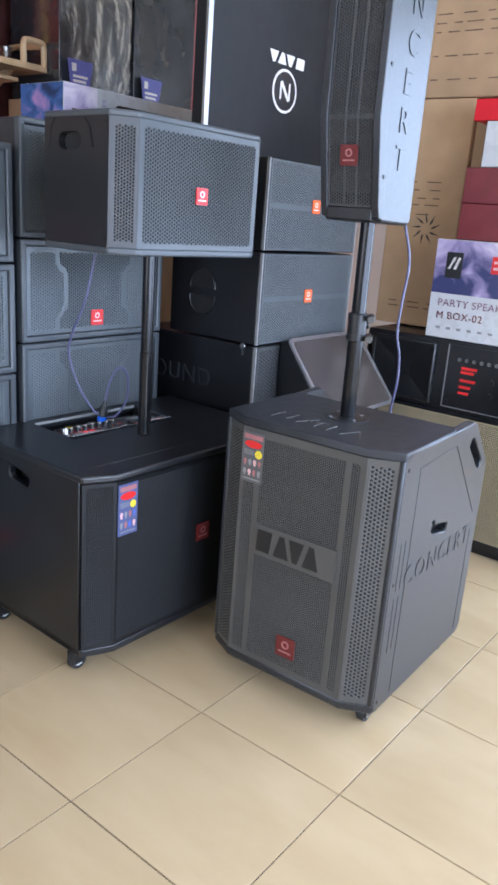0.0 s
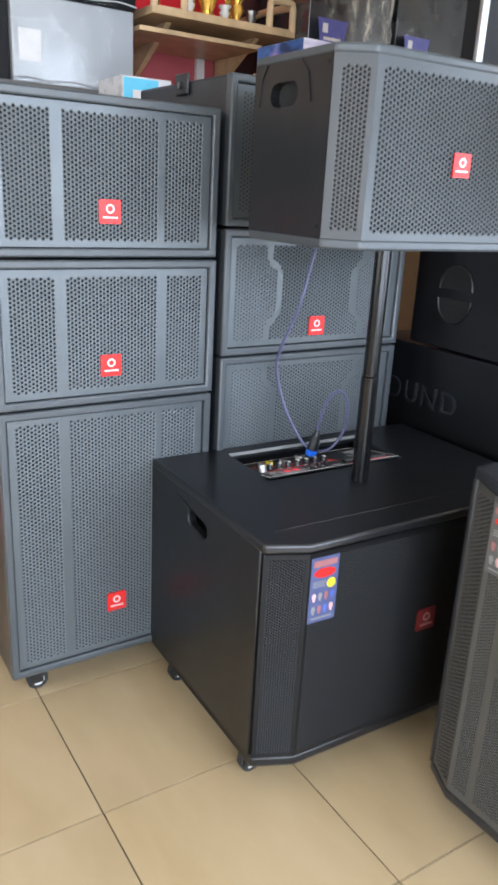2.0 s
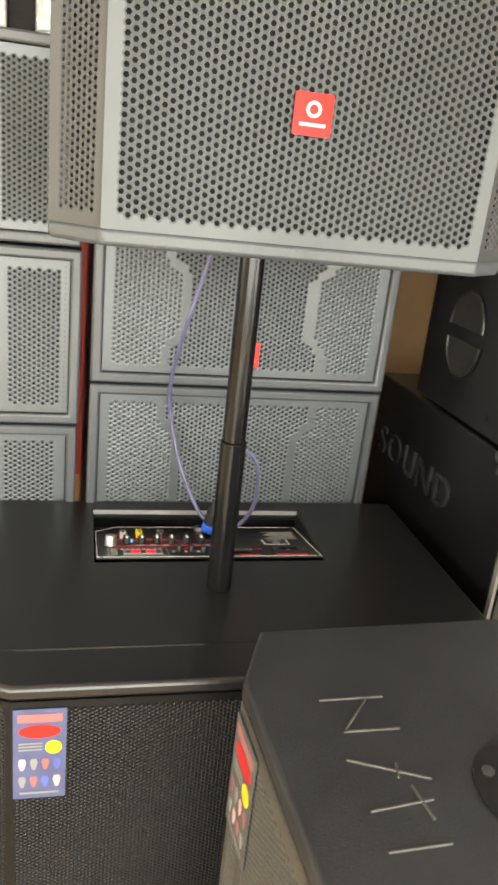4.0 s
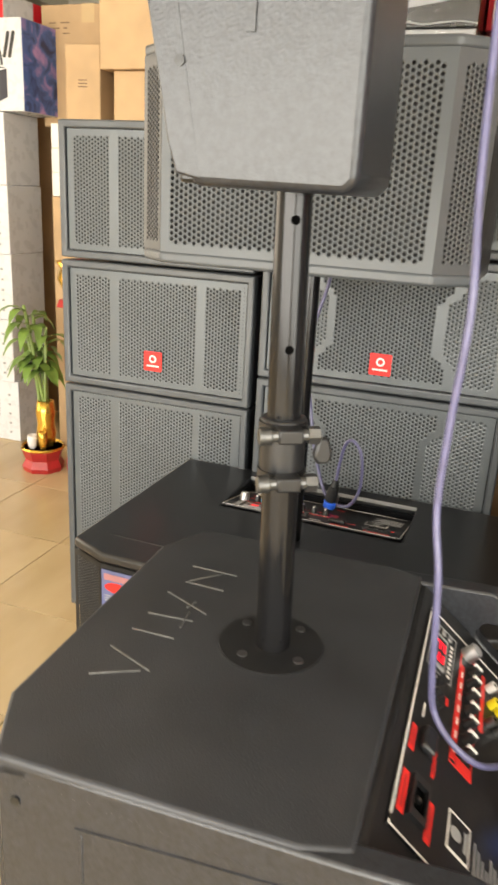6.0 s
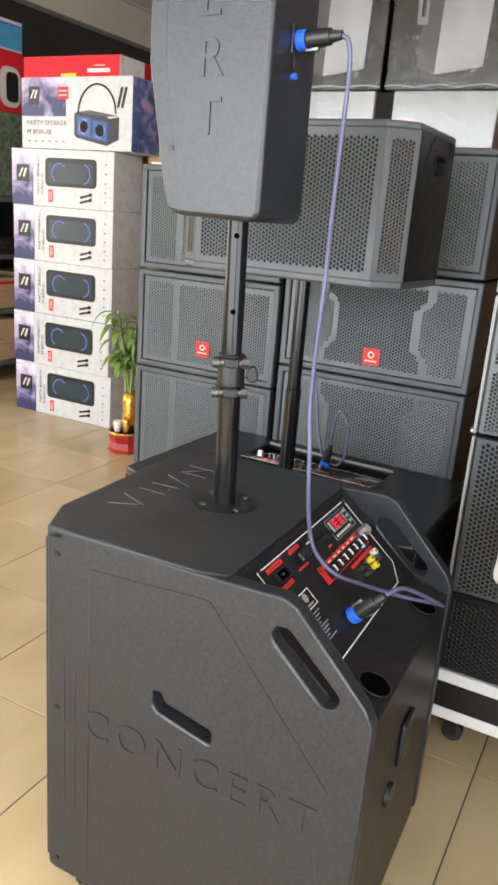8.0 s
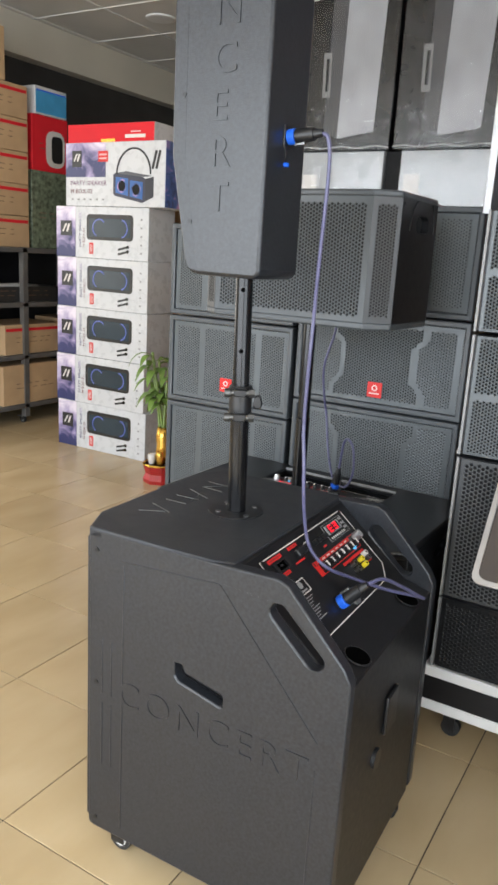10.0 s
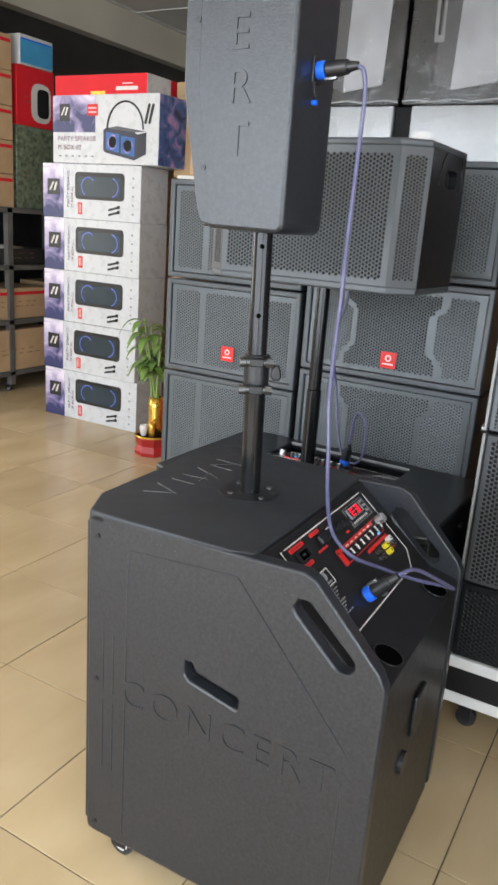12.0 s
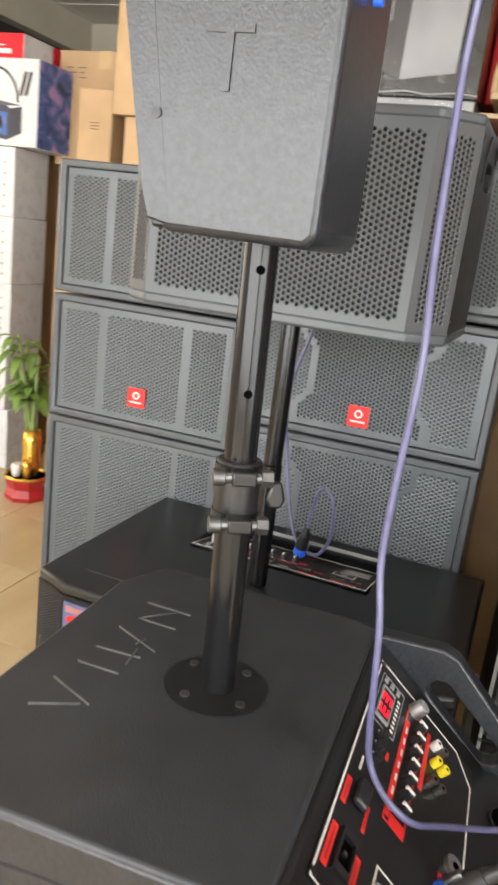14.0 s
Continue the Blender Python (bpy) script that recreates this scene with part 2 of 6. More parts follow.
PINK = mat("pink_print", (0.68, 0.42, 0.42), 0.35, vary=0.1, scale=30)

# ---- mesh helpers ----


def part(name, bm, material, parent, label="", smooth=False, bevel=0.0, seg=2):
    me = bpy.data.meshes.new(name)
    bmesh.ops.recalc_face_normals(bm, faces=bm.faces)
    bm.to_mesh(me)
    bm.free()
    me.materials.append(material)
    ob = new(name, me)
    ob.parent = parent
    if label:
        ob["label"] = label
    if smooth:
        for p in me.polygons:
            p.use_smooth = True
    if bevel:
        md = ob.modifiers.new("bevel", "BEVEL")
        md.width, md.segments, md.limit_method, md.angle_limit = bevel, seg, "ANGLE", radians(35)
        for p in me.polygons:
            p.use_smooth = True
        me.set_sharp_from_angle(angle=radians(32))
    return ob


def thing(name, m, label, category, group="", kind=""):
    ob = new(name)
    ob.empty_display_size = 0.1
    ob.matrix_world = m
    return tagged(ob, label, category, group, kind)


def box(x0, x1, y0, y1, z0, z1, bm=None):
    bm = bm or bmesh.new()
    v = [bm.verts.new((x, y, z)) for z in (z0, z1) for y in (y0, y1) for x in (x0, x1)]
    for f in ((0, 2, 3, 1), (4, 5, 7, 6), (0, 1, 5, 4), (2, 6, 7, 3), (0, 4, 6, 2), (1, 3, 7, 5)):
        bm.faces.new([v[i] for i in f])
    return bm


def prism(poly, a, b, axis="z", bm=None):
    """A polygon drawn in the plane across axis, pulled from a to b."""
    bm = bm or bmesh.new()

    def at(p, c):
        return {"z": (p[0], p[1], c), "x": (c, p[0], p[1]), "y": (p[0], c, p[1])}[axis]

    lo, hi = [bm.verts.new(at(p, a)) for p in poly], [bm.verts.new(at(p, b)) for p in poly]
    bm.faces.new(lo[::-1])
    bm.faces.new(hi)
    for i in range(len(poly)):
        j = (i + 1) % len(poly)
        bm.faces.new((lo[i], lo[j], hi[j], hi[i]))
    return bm


def holed(outer, holes, a, b, axis="x"):
    """A plate with openings right through it."""
    from mathutils.geometry import tessellate_polygon
    bm = bmesh.new()

    def at(p, c):
        return {"z": (p[0], p[1], c), "x": (c, p[0], p[1]), "y": (p[0], c, p[1])}[axis]

    rings = [outer] + holes
    flat = [p for r in rings for p in r]
    lo, hi = [bm.verts.new(at(p, a)) for p in flat], [bm.verts.new(at(p, b)) for p in flat]
    for t in tessellate_polygon([[Vector((p[0], p[1], 0)) for p in r] for r in rings]):
        for vs in (lo, hi):
            try:
                bm.faces.new([vs[i] for i in t])
            except ValueError:
                pass
    k = 0
    for r in rings:
        for i in range(len(r)):
            j = (i + 1) % len(r)
            bm.faces.new((lo[k + i], lo[k + j], hi[k + j], hi[k + i]))
        k += len(r)
    return bm


def slot(cx, cy, length, width, angle, n=6):
    """Outline of a round-ended slot."""
    out, r, h = [], width / 2, (length - width) / 2
    for s, base in ((1, -90), (-1, 90)):
        for i in range(n + 1):
            a = radians(base + 180 * i / n)
            out.append((s * h + r * math.cos(a), r * math.sin(a)))
    c, d = math.cos(radians(angle)), math.sin(radians(angle))
    return [(cx + c * x - d * y, cy + d * x + c * y) for x, y in out]


def cyl(r, z0, z1, x=0, y=0, n=28, r2=None, bm=None, axis="z"):
    bm = bm or bmesh.new()
    ring = []
    for z, q in ((z0, r), (z1, r if r2 is None else r2)):
        row = []
        for i in range(n):
            a = 2 * math.pi * i / n
            p, s = q * math.cos(a), q * math.sin(a)
            row.append(bm.verts.new({"z": (x + p, y + s, z), "x": (z, x + p, y + s), "y": (x + p, z, y + s)}[axis]))
        ring.append(row)
    for i in range(n):
        j = (i + 1) % n
        bm.faces.new((ring[0][i], ring[0][j], ring[1][j], ring[1][i]))
    bm.faces.new(ring[0][::-1])
    bm.faces.new(ring[1])
    return bm


def lathe(profile, n=20):
    bm = bmesh.new()
    rows = [[bm.verts.new((r * math.cos(2 * math.pi * i / n), r * math.sin(2 * math.pi * i / n), z)) for i in range(n)] for r, z in profile]
    for a, b in zip(rows, rows[1:]):
        for i in range(n):
            j = (i + 1) % n
            bm.faces.new((a[i], a[j], b[j], b[i]))
    bm.faces.new(rows[0][::-1])
    bm.faces.new(rows[-1])
    return bm


def tube(points, r, n=10, steps=8):
    """A round cable along a smooth line through the points."""
    P = [Vector(p) for p in points]
    P = [P[0] * 2 - P[1]] + P + [P[-1] * 2 - P[-2]]
    line = []
    for i in range(1, len(P) - 2):
        a, b, c, d = P[i - 1], P[i], P[i + 1], P[i + 2]
        for s in range(steps):
            t = s / steps
            line.append(0.5 * (2 * b + (c - a) * t + (2 * a - 5 * b + 4 * c - d) * t * t + (3 * b - a - 3 * c + d) * t ** 3))
    line.append(P[-2])
    bm, rows = bmesh.new(), []
    u = (line[1] - line[0]).orthogonal().normalized()
    for i, p in enumerate(line):
        w = (line[min(i + 1, len(line) - 1)] - line[max(i - 1, 0)]).normalized()
        u = (u - w * u.dot(w)).normalized()
        v = w.cross(u)
        rows.append([bm.verts.new(p + r * (math.cos(2 * math.pi * k / n) * u + math.sin(2 * math.pi * k / n) * v)) for k in range(n)])
    for a, b in zip(rows, rows[1:]):
        for i in range(n):
            j = (i + 1) % n
            bm.faces.new((a[i], a[j], b[j], b[i]))
    bm.faces.new(rows[0][::-1])
    bm.faces.new(rows[-1])
    return bm


def perforated(name, o, U, V, w, h, pitch, r, parent, material, keep=None, label=""):
    """Perforated sheet metal from o, w along U and h along V: staggered round holes where keep(u, v) holds, solid elsewhere."""
    o, U, V = Vector(o), Vector(U), Vector(V)
    N = U.cross(V).normalized()
    verts, faces = [], []
    R, dx = pitch / math.sqrt(3), pitch * math.sqrt(3) / 2
    ang = [math.pi * k / 3 for k in range(6)]
    ang2 = [math.pi * k / 6 for k in range(12)]
    for i in range(int(w / dx) + 1):
        for j in range(int(h / pitch) + 1):
            u, v = (i + 0.5) * dx, (j + 0.25 + 0.5 * (i % 2)) * pitch
            if u > w - 0.3 * dx or v > h - 0.3 * pitch:
                continue
            k = len(verts)
            ring = [(u + R * math.cos(a), v + R * math.sin(a)) for a in ang]
            ring = [(min(max(x, 0), w), min(max(y, 0), h)) for x, y in ring]
            verts += [o + U * x + V * y for x, y in ring]
            f = 1.0 if keep is None else float(keep(u, v))
            if f:
                verts += [o + U * (u + f * r * math.cos(a)) + V * (v + f * r * math.sin(a)) - N * 0.0008 for a in ang]
                faces += [(k + q, k + (q + 1) % 6, k + 6 + (q + 1) % 6, k + 6 + q) for q in range(6)]
            else:
                faces.append(tuple(range(k, k + 6)))
    e = 0.7 * pitch
    for x0, x1, y0, y1 in ((0, w, 0, e), (0, w, h - e, h), (0, e, e, h - e), (w - e, w, e, h - e)):
        k = len(verts)
        verts += [o + U * x + V * y - N * 0.0005 for x, y in ((x0, y0), (x1, y0), (x1, y1), (x0, y1))]
        faces.append((k, k + 1, k + 2, k + 3))
    me = bpy.data.meshes.new(name)
    me.from_pydata([tuple(v) for v in verts], [], faces)
    me.materials.append(material)
    ob = new(name, me)
    ob.parent = parent
    if label:
        ob["label"] = label
    return ob


def words(text, size, m, parent, material, name="lettering", depth=0.001, spacing=1.0, bold=0.0):
    """Raised or printed letters; m places their baseline start, reading along local x with local y up."""
    cu = bpy.data.curves.new(name, "FONT")
    cu.body, cu.size, cu.extrude, cu.space_character, cu.offset = text, size, depth, spacing, bold
    tmp = bpy.data.objects.new(name, cu)
    me = bpy.data.meshes.new_from_object(tmp)
    bpy.data.objects.remove(tmp)
    me.materials.clear()
    me.materials.append(material)
    ob = new(name, me)
    ob.parent = parent
    ob.matrix_local = m
    return ob


def face(o, right, up):
    """The pose whose x runs along right and whose y runs along up."""
    r, u = Vector(right).normalized(), Vector(up).normalized()
    n = r.cross(u)
    return Matrix(((r.x, u.x, n.x, o[0]), (r.y, u.y, n.y, o[1]), (r.z, u.z, n.z, o[2]), (0, 0, 0, 1)))


def flat(name, m, w, h, material, parent, label="", t=0.0012, corner=0.0):
    """A thin printed plate, w by h from the corner m, in m's x and y."""
    if corner:
        pts = []
        for cx, cy, a0 in ((w - corner, corner, -90), (w - corner, h - corner, 0), (corner, h - corner, 90), (corner, corner, 180)):
            pts += [(cx + corner * math.cos(radians(a0 + 30 * k)), cy + corner * math.sin(radians(a0 + 30 * k))) for k in range(4)]
        bm = prism(pts, 0, t)
    else:
        bm = box(0, w, 0, h, 0, t)
    ob = part(name, bm, material, parent, label)
    ob.matrix_local = m
    return ob


def castor(parent, x, y, top, hub=HUB):
    """A swivel castor: plate, fork and wheel."""
    c = part("castor", box(x - 0.022, x + 0.022, y - 0.022, y + 0.022, top - 0.006, top), STEEL, parent, "small swivel castor")
    r = min((top - 0.002) / 2 * 0.92, 0.025)
    bm = box(x - 0.014, x - 0.010, y - 0.006, y + 0.026, r - 0.006, top - 0.006)
    box(x + 0.010, x + 0.014, y - 0.006, y + 0.026, r - 0.006, top - 0.006, bm)
    part("fork", bm, BLACK_PLASTIC, c)
    part("wheel", cyl(r, x - 0.009, x + 0.009, y + 0.014, r + 0.001, axis="x"), RUBBER, c, smooth=False)
    part("hub", cyl(r * 0.6, x - 0.0105, x + 0.0105, y + 0.014, r + 0.001, axis="x", n=16), hub, c)


def screw(parent, m, r=0.005, material=SCREW):
    ob = part("screw", cyl(r, 0, 0.0015, n=12), material, parent)
    ob.matrix_local = m


def badge(parent, m, size, material=RED, plate="badge"):
    """A square badge with a pale round mark and a bar under it."""
    b = flat(plate, m, size, size, material, parent, t=0.003, corner=size * 0.06)
    ink = DULL_PINK if material is DARK_RED else (BADGE_INK if material is RED else PALE)
    part("mark", holed([(size * (0.5 + 0.2 * math.cos(q * 0.4488)), size * (0.62 + 0.2 * math.sin(q * 0.4488))) for q in range(14)], [[(size * (0.5 + 0.12 * math.cos(q * 0.4488)), size * (0.62 + 0.12 * math.sin(q * 0.4488))) for q in range(14)]], 0.003, 0.0038, "z"), ink, b)
    part("bar", box(size * 0.16, size * 0.84, size * 0.22, size * 0.30, 0.003, 0.0038), ink, b)
    return b


# ---- the room ----
def wall(name, x0, x1, y0, y1, z0, z1, material):
    ob = part(name, box(x0, x1, y0, y1, z0, z1), material, None)
    return tagged(ob, kind="structure")


H = 2.72
wall("wall_west", -3.25, -3.1, 0.95, 4.6, 0, H, RED_WALL)
wall("wall_inner", -5.9, -3.25, 0.95, 1.1, 0, H, WALL)
wall("wall_far_west", -6.05, -5.9, -3.1, 1.1, 0, H, WALL)
wall("wall_north", -3.25, 0.0, 4.6, 4.75, 0, H, WALL)
wall("wall_north_sill", 0.0, 3.55, 4.6, 4.75, 0, 0.3, WALL)
wall("wall_north_head", 0.0, 3.55, 4.6, 4.75, 2.38, H, WALL)
wall("wall_east_north", 3.4, 3.55, 3.8, 4.6, 0, H, WALL)
wall("wall_east_south", 3.4, 3.55, -3.1, -2.0, 0, H, WALL)
wall("wall_lintel", 3.4, 3.55, -2.0, 3.8, 2.4, H, WALL)
wall("wall_south_west", -5.9, -3.0, -3.25, -3.1, 0, H, WALL)
wall("wall_south_east", 0.2, 3.55, -3.25, -3.1, 0, H, WALL)
wall("wall_south_sill", -3.0, 0.2, -3.25, -3.1, 0, 0.45, WALL)
wall("wall_south_head", -3.0, 0.2, -3.25, -3.1, 2.35, H, WALL)
wall("beam", -5.9, 3.4, -2.1, -1.85, 2.465, H, WALL)
# dark sheet added under the beam for the unlit void behind the rack
wall("wall_dark_void", -5.9, -2.42, -2.0, -1.96, 0, 2.465, mat("dark_void_board", (0.035, 0.032, 0.03), 0.6, vary=0.2, scale=6))
# sheet over the red wall; its dark red-brown stands for shade there
wall("wall_west_shade", -3.1, -3.07, 2.24, 3.4, 0, 2.3, WALL_SHADE)
bm = box(-6.1, 3.6, -3.3, 4.8, H, H + 0.1)
for i in range(16):
    box(-6.0 + 0.6 * i, -5.995 + 0.6 * i, -3.1, 4.6, H - 0.006, H, bm)
for i in range(13):
    box(-5.9, 3.4, -3.0 + 0.6 * i, -2.995 + 0.6 * i, H - 0.005, H, bm)
tagged(part("ceiling", bm, CEIL, None), kind="structure")
tagged(part("ground", box(3.6, 60, -40, 40, -0.12, -0.02), GROUT, None), kind="structure")

# ---- portrait subwoofer with its pole and column loudspeaker ----


def promo_sticker(parent, m, w, h, board):
    s = flat("promo_sticker", m, w, h, board, parent, "small printed promotion sticker with rows of icons")
    z = 0.0013
    part("band", box(w * 0.08, w * 0.92, h * 0.86, h * 0.95, z, z + 0.0004), DULL_PINK, s)
    part("logo_patch", prism([(w * 0.5 + w * 0.4 * math.cos(a), h * 0.76 + h * 0.075 * math.sin(a)) for a in [k * math.pi / 8 for k in range(16)]], z, z + 0.0004), RED, s)
    for k in range(3):
        part("line", box(w * 0.1, w * 0.55, h * (0.62 - 0.035 * k), h * (0.635 - 0.035 * k), z, z + 0.0004), SILVER_PAINT, s)
    part("seal", cyl(w * 0.16, z, z + 0.0005, w * 0.76, h * 0.58, n=18), YELLOW, s)
    for r in range(2):
        for c in range(4):
            x, y = w * (0.17 + 0.22 * c), h * (0.40 - 0.2 * r)
            part("icon", prism([(x - w * 0.03, y - h * 0.07), (x + w * 0.03, y - h * 0.07), (x + w * 0.075, y + h * 0.01), (x + w * 0.05, y + h * 0.055), (x - w * 0.05, y + h * 0.055), (x - w * 0.075, y + h * 0.01)], z, z + 0.0004), (PINK, SILVER_PAINT, DULL_PINK, BLUE_LIGHT)[(c + r) % 4] if board is BLUE_STICK else (DULL_PINK, SILVER_PAINT, PINK)[(c + r) % 3], s)
    part("strip", box(w * 0.12, w * 0.88, h * 0.05, h * 0.075, z, z + 0.0004), SILVER_PAINT, s)


def amp_panel(parent, m, w, h):
    """The control plate of a powered speaker: outline, display, knobs, sockets and red legends, in m's x and y."""
    p = flat("amp_panel", m, w, h, BLACK_PANEL, parent, "black control panel with red legends and silver knobs", t=0.003)
    z = 0.003

    def at(u0, u1, v0, v1, t=0.0006, base=z):
        """A slab from u0 to u1 along the plate and v0 to v1 down from its upper edge."""
        return box(w * u0, w * u1, h * (1 - v1), h * (1 - v0), base, base + t)

    def rim(name, u0, u1, v0, v1, material, t):
        part(name, holed([(w * u0, h * (1 - v1)), (w * u1, h * (1 - v1)), (w * u1, h * (1 - v0)), (w * u0, h * (1 - v0))],
                         [[(w * u0 + t, h * (1 - v1) + t), (w * u1 - t, h * (1 - v1) + t), (w * u1 - t, h * (1 - v0) - t), (w * u0 + t, h * (1 - v0) - t)]], z, z + 0.0006, "z"), material, p)

    outline = [(0, 0), (w * 0.90, 0), (w, h * 0.17), (w, h), (0, h)]
    inset = [(0.002, 0.002), (w * 0.90 - 0.001, 0.002), (w - 0.002, h * 0.17 + 0.001), (w - 0.002, h - 0.002), (0.002, h - 0.002)]
    part("white_outline", holed(outline, [inset], z, z + 0.0006, "z"), PALE, p)
    rim("display_outline", 0.69, 0.95, 0.045, 0.27, SILVER_PAINT, 0.001)
    d = part("display", at(0.72, 0.88, 0.075, 0.185, 0.002), BLACK_PLASTIC, p)
    part("display_bezel", holed([(w * 0.715, h * 0.81), (w * 0.885, h * 0.81), (w * 0.885, h * 0.93), (w * 0.715, h * 0.93)], [[(w * 0.725, h * 0.82), (w * 0.875, h * 0.82), (w * 0.875, h * 0.92), (w * 0.725, h * 0.92)]], z, z + 0.0028, "z"), SILVER_PAINT, d)
    for q, strokes in enumerate(((0, 1, 2, 4), (0, 2, 3, 4))):
        bm = bmesh.new()
        x0, y0 = w * (0.745 + 0.065 * q), h * 0.826
        for sg in strokes:
            sx, sy, ex, ey = ((0, 0, 0.015, 0.0032), (0, 0, 0.0035, 0.016), (0, 0.0064, 0.015, 0.0096), (0.0115, 0, 0.015, 0.016), (0, 0.0128, 0.015, 0.016))[sg]
            box(x0 + sx, x0 + ex, y0 + sy, y0 + ey, z + 0.002, z + 0.0025, bm)
        part("digit", bm, LED, d)
    for k in range(3):
        part("key", at(0.91, 0.935, 0.068 + 0.06 * k, 0.10 + 0.06 * k, 0.002), SILVER_PAINT, p)
    for k in range(8):
        part("tick", at(0.715 + 0.024 * k, 0.726 + 0.024 * k, 0.222, 0.248), PALE, p)
    for q in range(3):
        part("small_knob", cyl(0.0055, z, z + 0.010, w * (0.53 + 0.055 * q), h * 0.84, n=12), BLACK_PLASTIC, p)
        part("small_mark", at(0.548 + 0.055 * q, 0.560 + 0.055 * q, 0.14, 0.18), PALE, p)
    part("small_legend", at(0.585, 0.62, 0.245, 0.265), RED, p)
    part("small_legend", at(0.44, 0.50, 0.085, 0.10), PALE, p)
    # the row of level knobs in its red field
    rim("group_outline", 0.38, 0.93, 0.325, 0.505, RED, 0.0016)
    part("group_field", at(0.40, 0.86, 0.335, 0.37), RED, p)
    part("group_field", at(0.385, 0.425, 0.375, 0.50), RED, p)
    for q in range(7):
        part("tiny_legend", at(0.43 + 0.06 * q, 0.462 + 0.06 * q, 0.345, 0.36, 0.001), PALE, p)
        x, y = w * (0.455 + 0.068 * q), h * 0.565
        kn = part("knob", cyl(0.0072, z, z + 0.013, x, y, n=14, r2=0.0058), BLACK_PLASTIC, p)
        part("pointer", box(x - 0.0016, x + 0.0016, y - 0.004, y + 0.0075, z + 0.011, z + 0.0142), PALE, kn)
    ms = part("master_knob", cyl(0.0105, z, z + 0.016, w * 0.935, h * 0.62, n=18, r2=0.009), ALU, p, "silver master knob")
    part("cap", cyl(0.007, z + 0.016, z + 0.017, w * 0.935, h * 0.62, n=16), SILVER_PAINT, ms)
    part("lamp", cyl(0.0042, z, z + 0.004, w * 0.845, h * 0.525, n=12), BLUE_LED, p)
    # line sockets
    part("legend", at(0.63, 0.92, 0.535, 0.57), RED, p)
    part("legend", at(0.86, 0.93, 0.685, 0.71), RED, p)
    for u, v, c in ((0.80, 0.625, YELLOW), (0.80, 0.70, YELLOW), (0.875, 0.60, PALE), (0.875, 0.665, STEEL), (0.70, 0.615, STEEL), (0.70, 0.69, STEEL)):
        sk = part("phono_socket", cyl(0.0055, z, z + 0.011, w * u, h * (1 - v), n=14), c, p)
        part("socket_hole", cyl(0.0022, z + 0.011, z + 0.0114, w * u, h * (1 - v), n=10), HOLE, sk)
    # mains inlet, switch and their red labels
    for u0, u1, v0, v1 in ((0.06, 0.20, 0.03, 0.075), (0.28, 0.38, 0.03, 0.068), (0.05, 0.18, 0.225, 0.265), (0.26, 0.36, 0.215, 0.235), (0.385, 0.43, 0.80, 0.83)):
        lg = part("legend", at(u0, u1, v0, v1), RED, p)
        part("legend_line", at(u0 + 0.015, u1 - 0.015, v0 + (v1 - v0) * 0.4, v0 + (v1 - v0) * 0.6, 0.0009), DARK_RED, lg)
    inlet = part("mains_inlet", holed([(w * 0.07, h * 0.79), (w * 0.21, h * 0.79), (w * 0.21, h * 0.905), (w * 0.07, h * 0.905)], [[(w * 0.095, h * 0.805), (w * 0.185, h * 0.805), (w * 0.185, h * 0.89), (w * 0.095, h * 0.89)]], z, z + 0.005, "z"), BLACK_PLASTIC, p)
    part("inlet_well", at(0.095, 0.185, 0.11, 0.195, 0.0005), HOLE, inlet)
    part("inlet_pin", at(0.132, 0.145, 0.14, 0.16, 0.004), STEEL, inlet)
    part("rocker_switch", at(0.31, 0.40, 0.10, 0.195, 0.009), BLACK_PLASTIC, p, bevel=0.003)
    # emblem and notice
    em = part("emblem", at(0.10, 0.225, 0.37, 0.53, 0.0005), PALE, p)
    part("emblem_field", at(0.108, 0.217, 0.38, 0.52, 0.0004, z + 0.0005), BLACK_PANEL, em)
    part("emblem_ring", cyl(0.0072, z + 0.0009, z + 0.0013, w * 0.1625, h * 0.575, n=18), SILVER_PAINT, em)
    part("emblem_bar", at(0.13, 0.195, 0.485, 0.505, 0.0004, z + 0.0009), SILVER_PAINT, em)
    for q in range(9):
        part("notice_line", at(0.035 + 0.012 * (q % 2), 0.20 - 0.016 * ((q * 5) % 4), 0.565 + 0.03 * q, 0.575 + 0.03 * q), SILVER_PAINT, p)
    jk = part("jack_socket", cyl(0.0125, z, z + 0.006, w * 0.49, h * 0.10, n=20), ALU, p)
    part("jack_hole", cyl(0.005, z + 0.006, z + 0.0066, w * 0.49, h * 0.10, n=14), HOLE, jk)
    for u, v in ((0.02, 0.02), (0.98, 0.02), (0.02, 0.97)):
        part("screw_cap", cyl(0.004, z, z + 0.002, w * u, h * (1 - v), n=12), SCREW, p)
    return p


def wordmark(parent, m, h, material, t=0.0015, w=0.0):
    """Four slanted blocks that stand for the maker's wordmark."""
    w = w or h * 0.95
    for dx, poly in ((0, ((0, 0), (0.74, 0), (0.86, 1), (0.06, 1))), (0.98, ((0, 0), (0.82, 0), (0.52, 1), (0.30, 1))), (1.78, ((0.26, 0), (0.50, 0), (0.80, 1), (0.0, 1))), (2.55, ((0, 0), (0.82, 0), (0.52, 1), (0.30, 1)))):
        ob = part("mark_block", prism([((dx + x) * w, y * h) for x, y in poly], 0, t), material, parent)
        ob.matrix_local = m


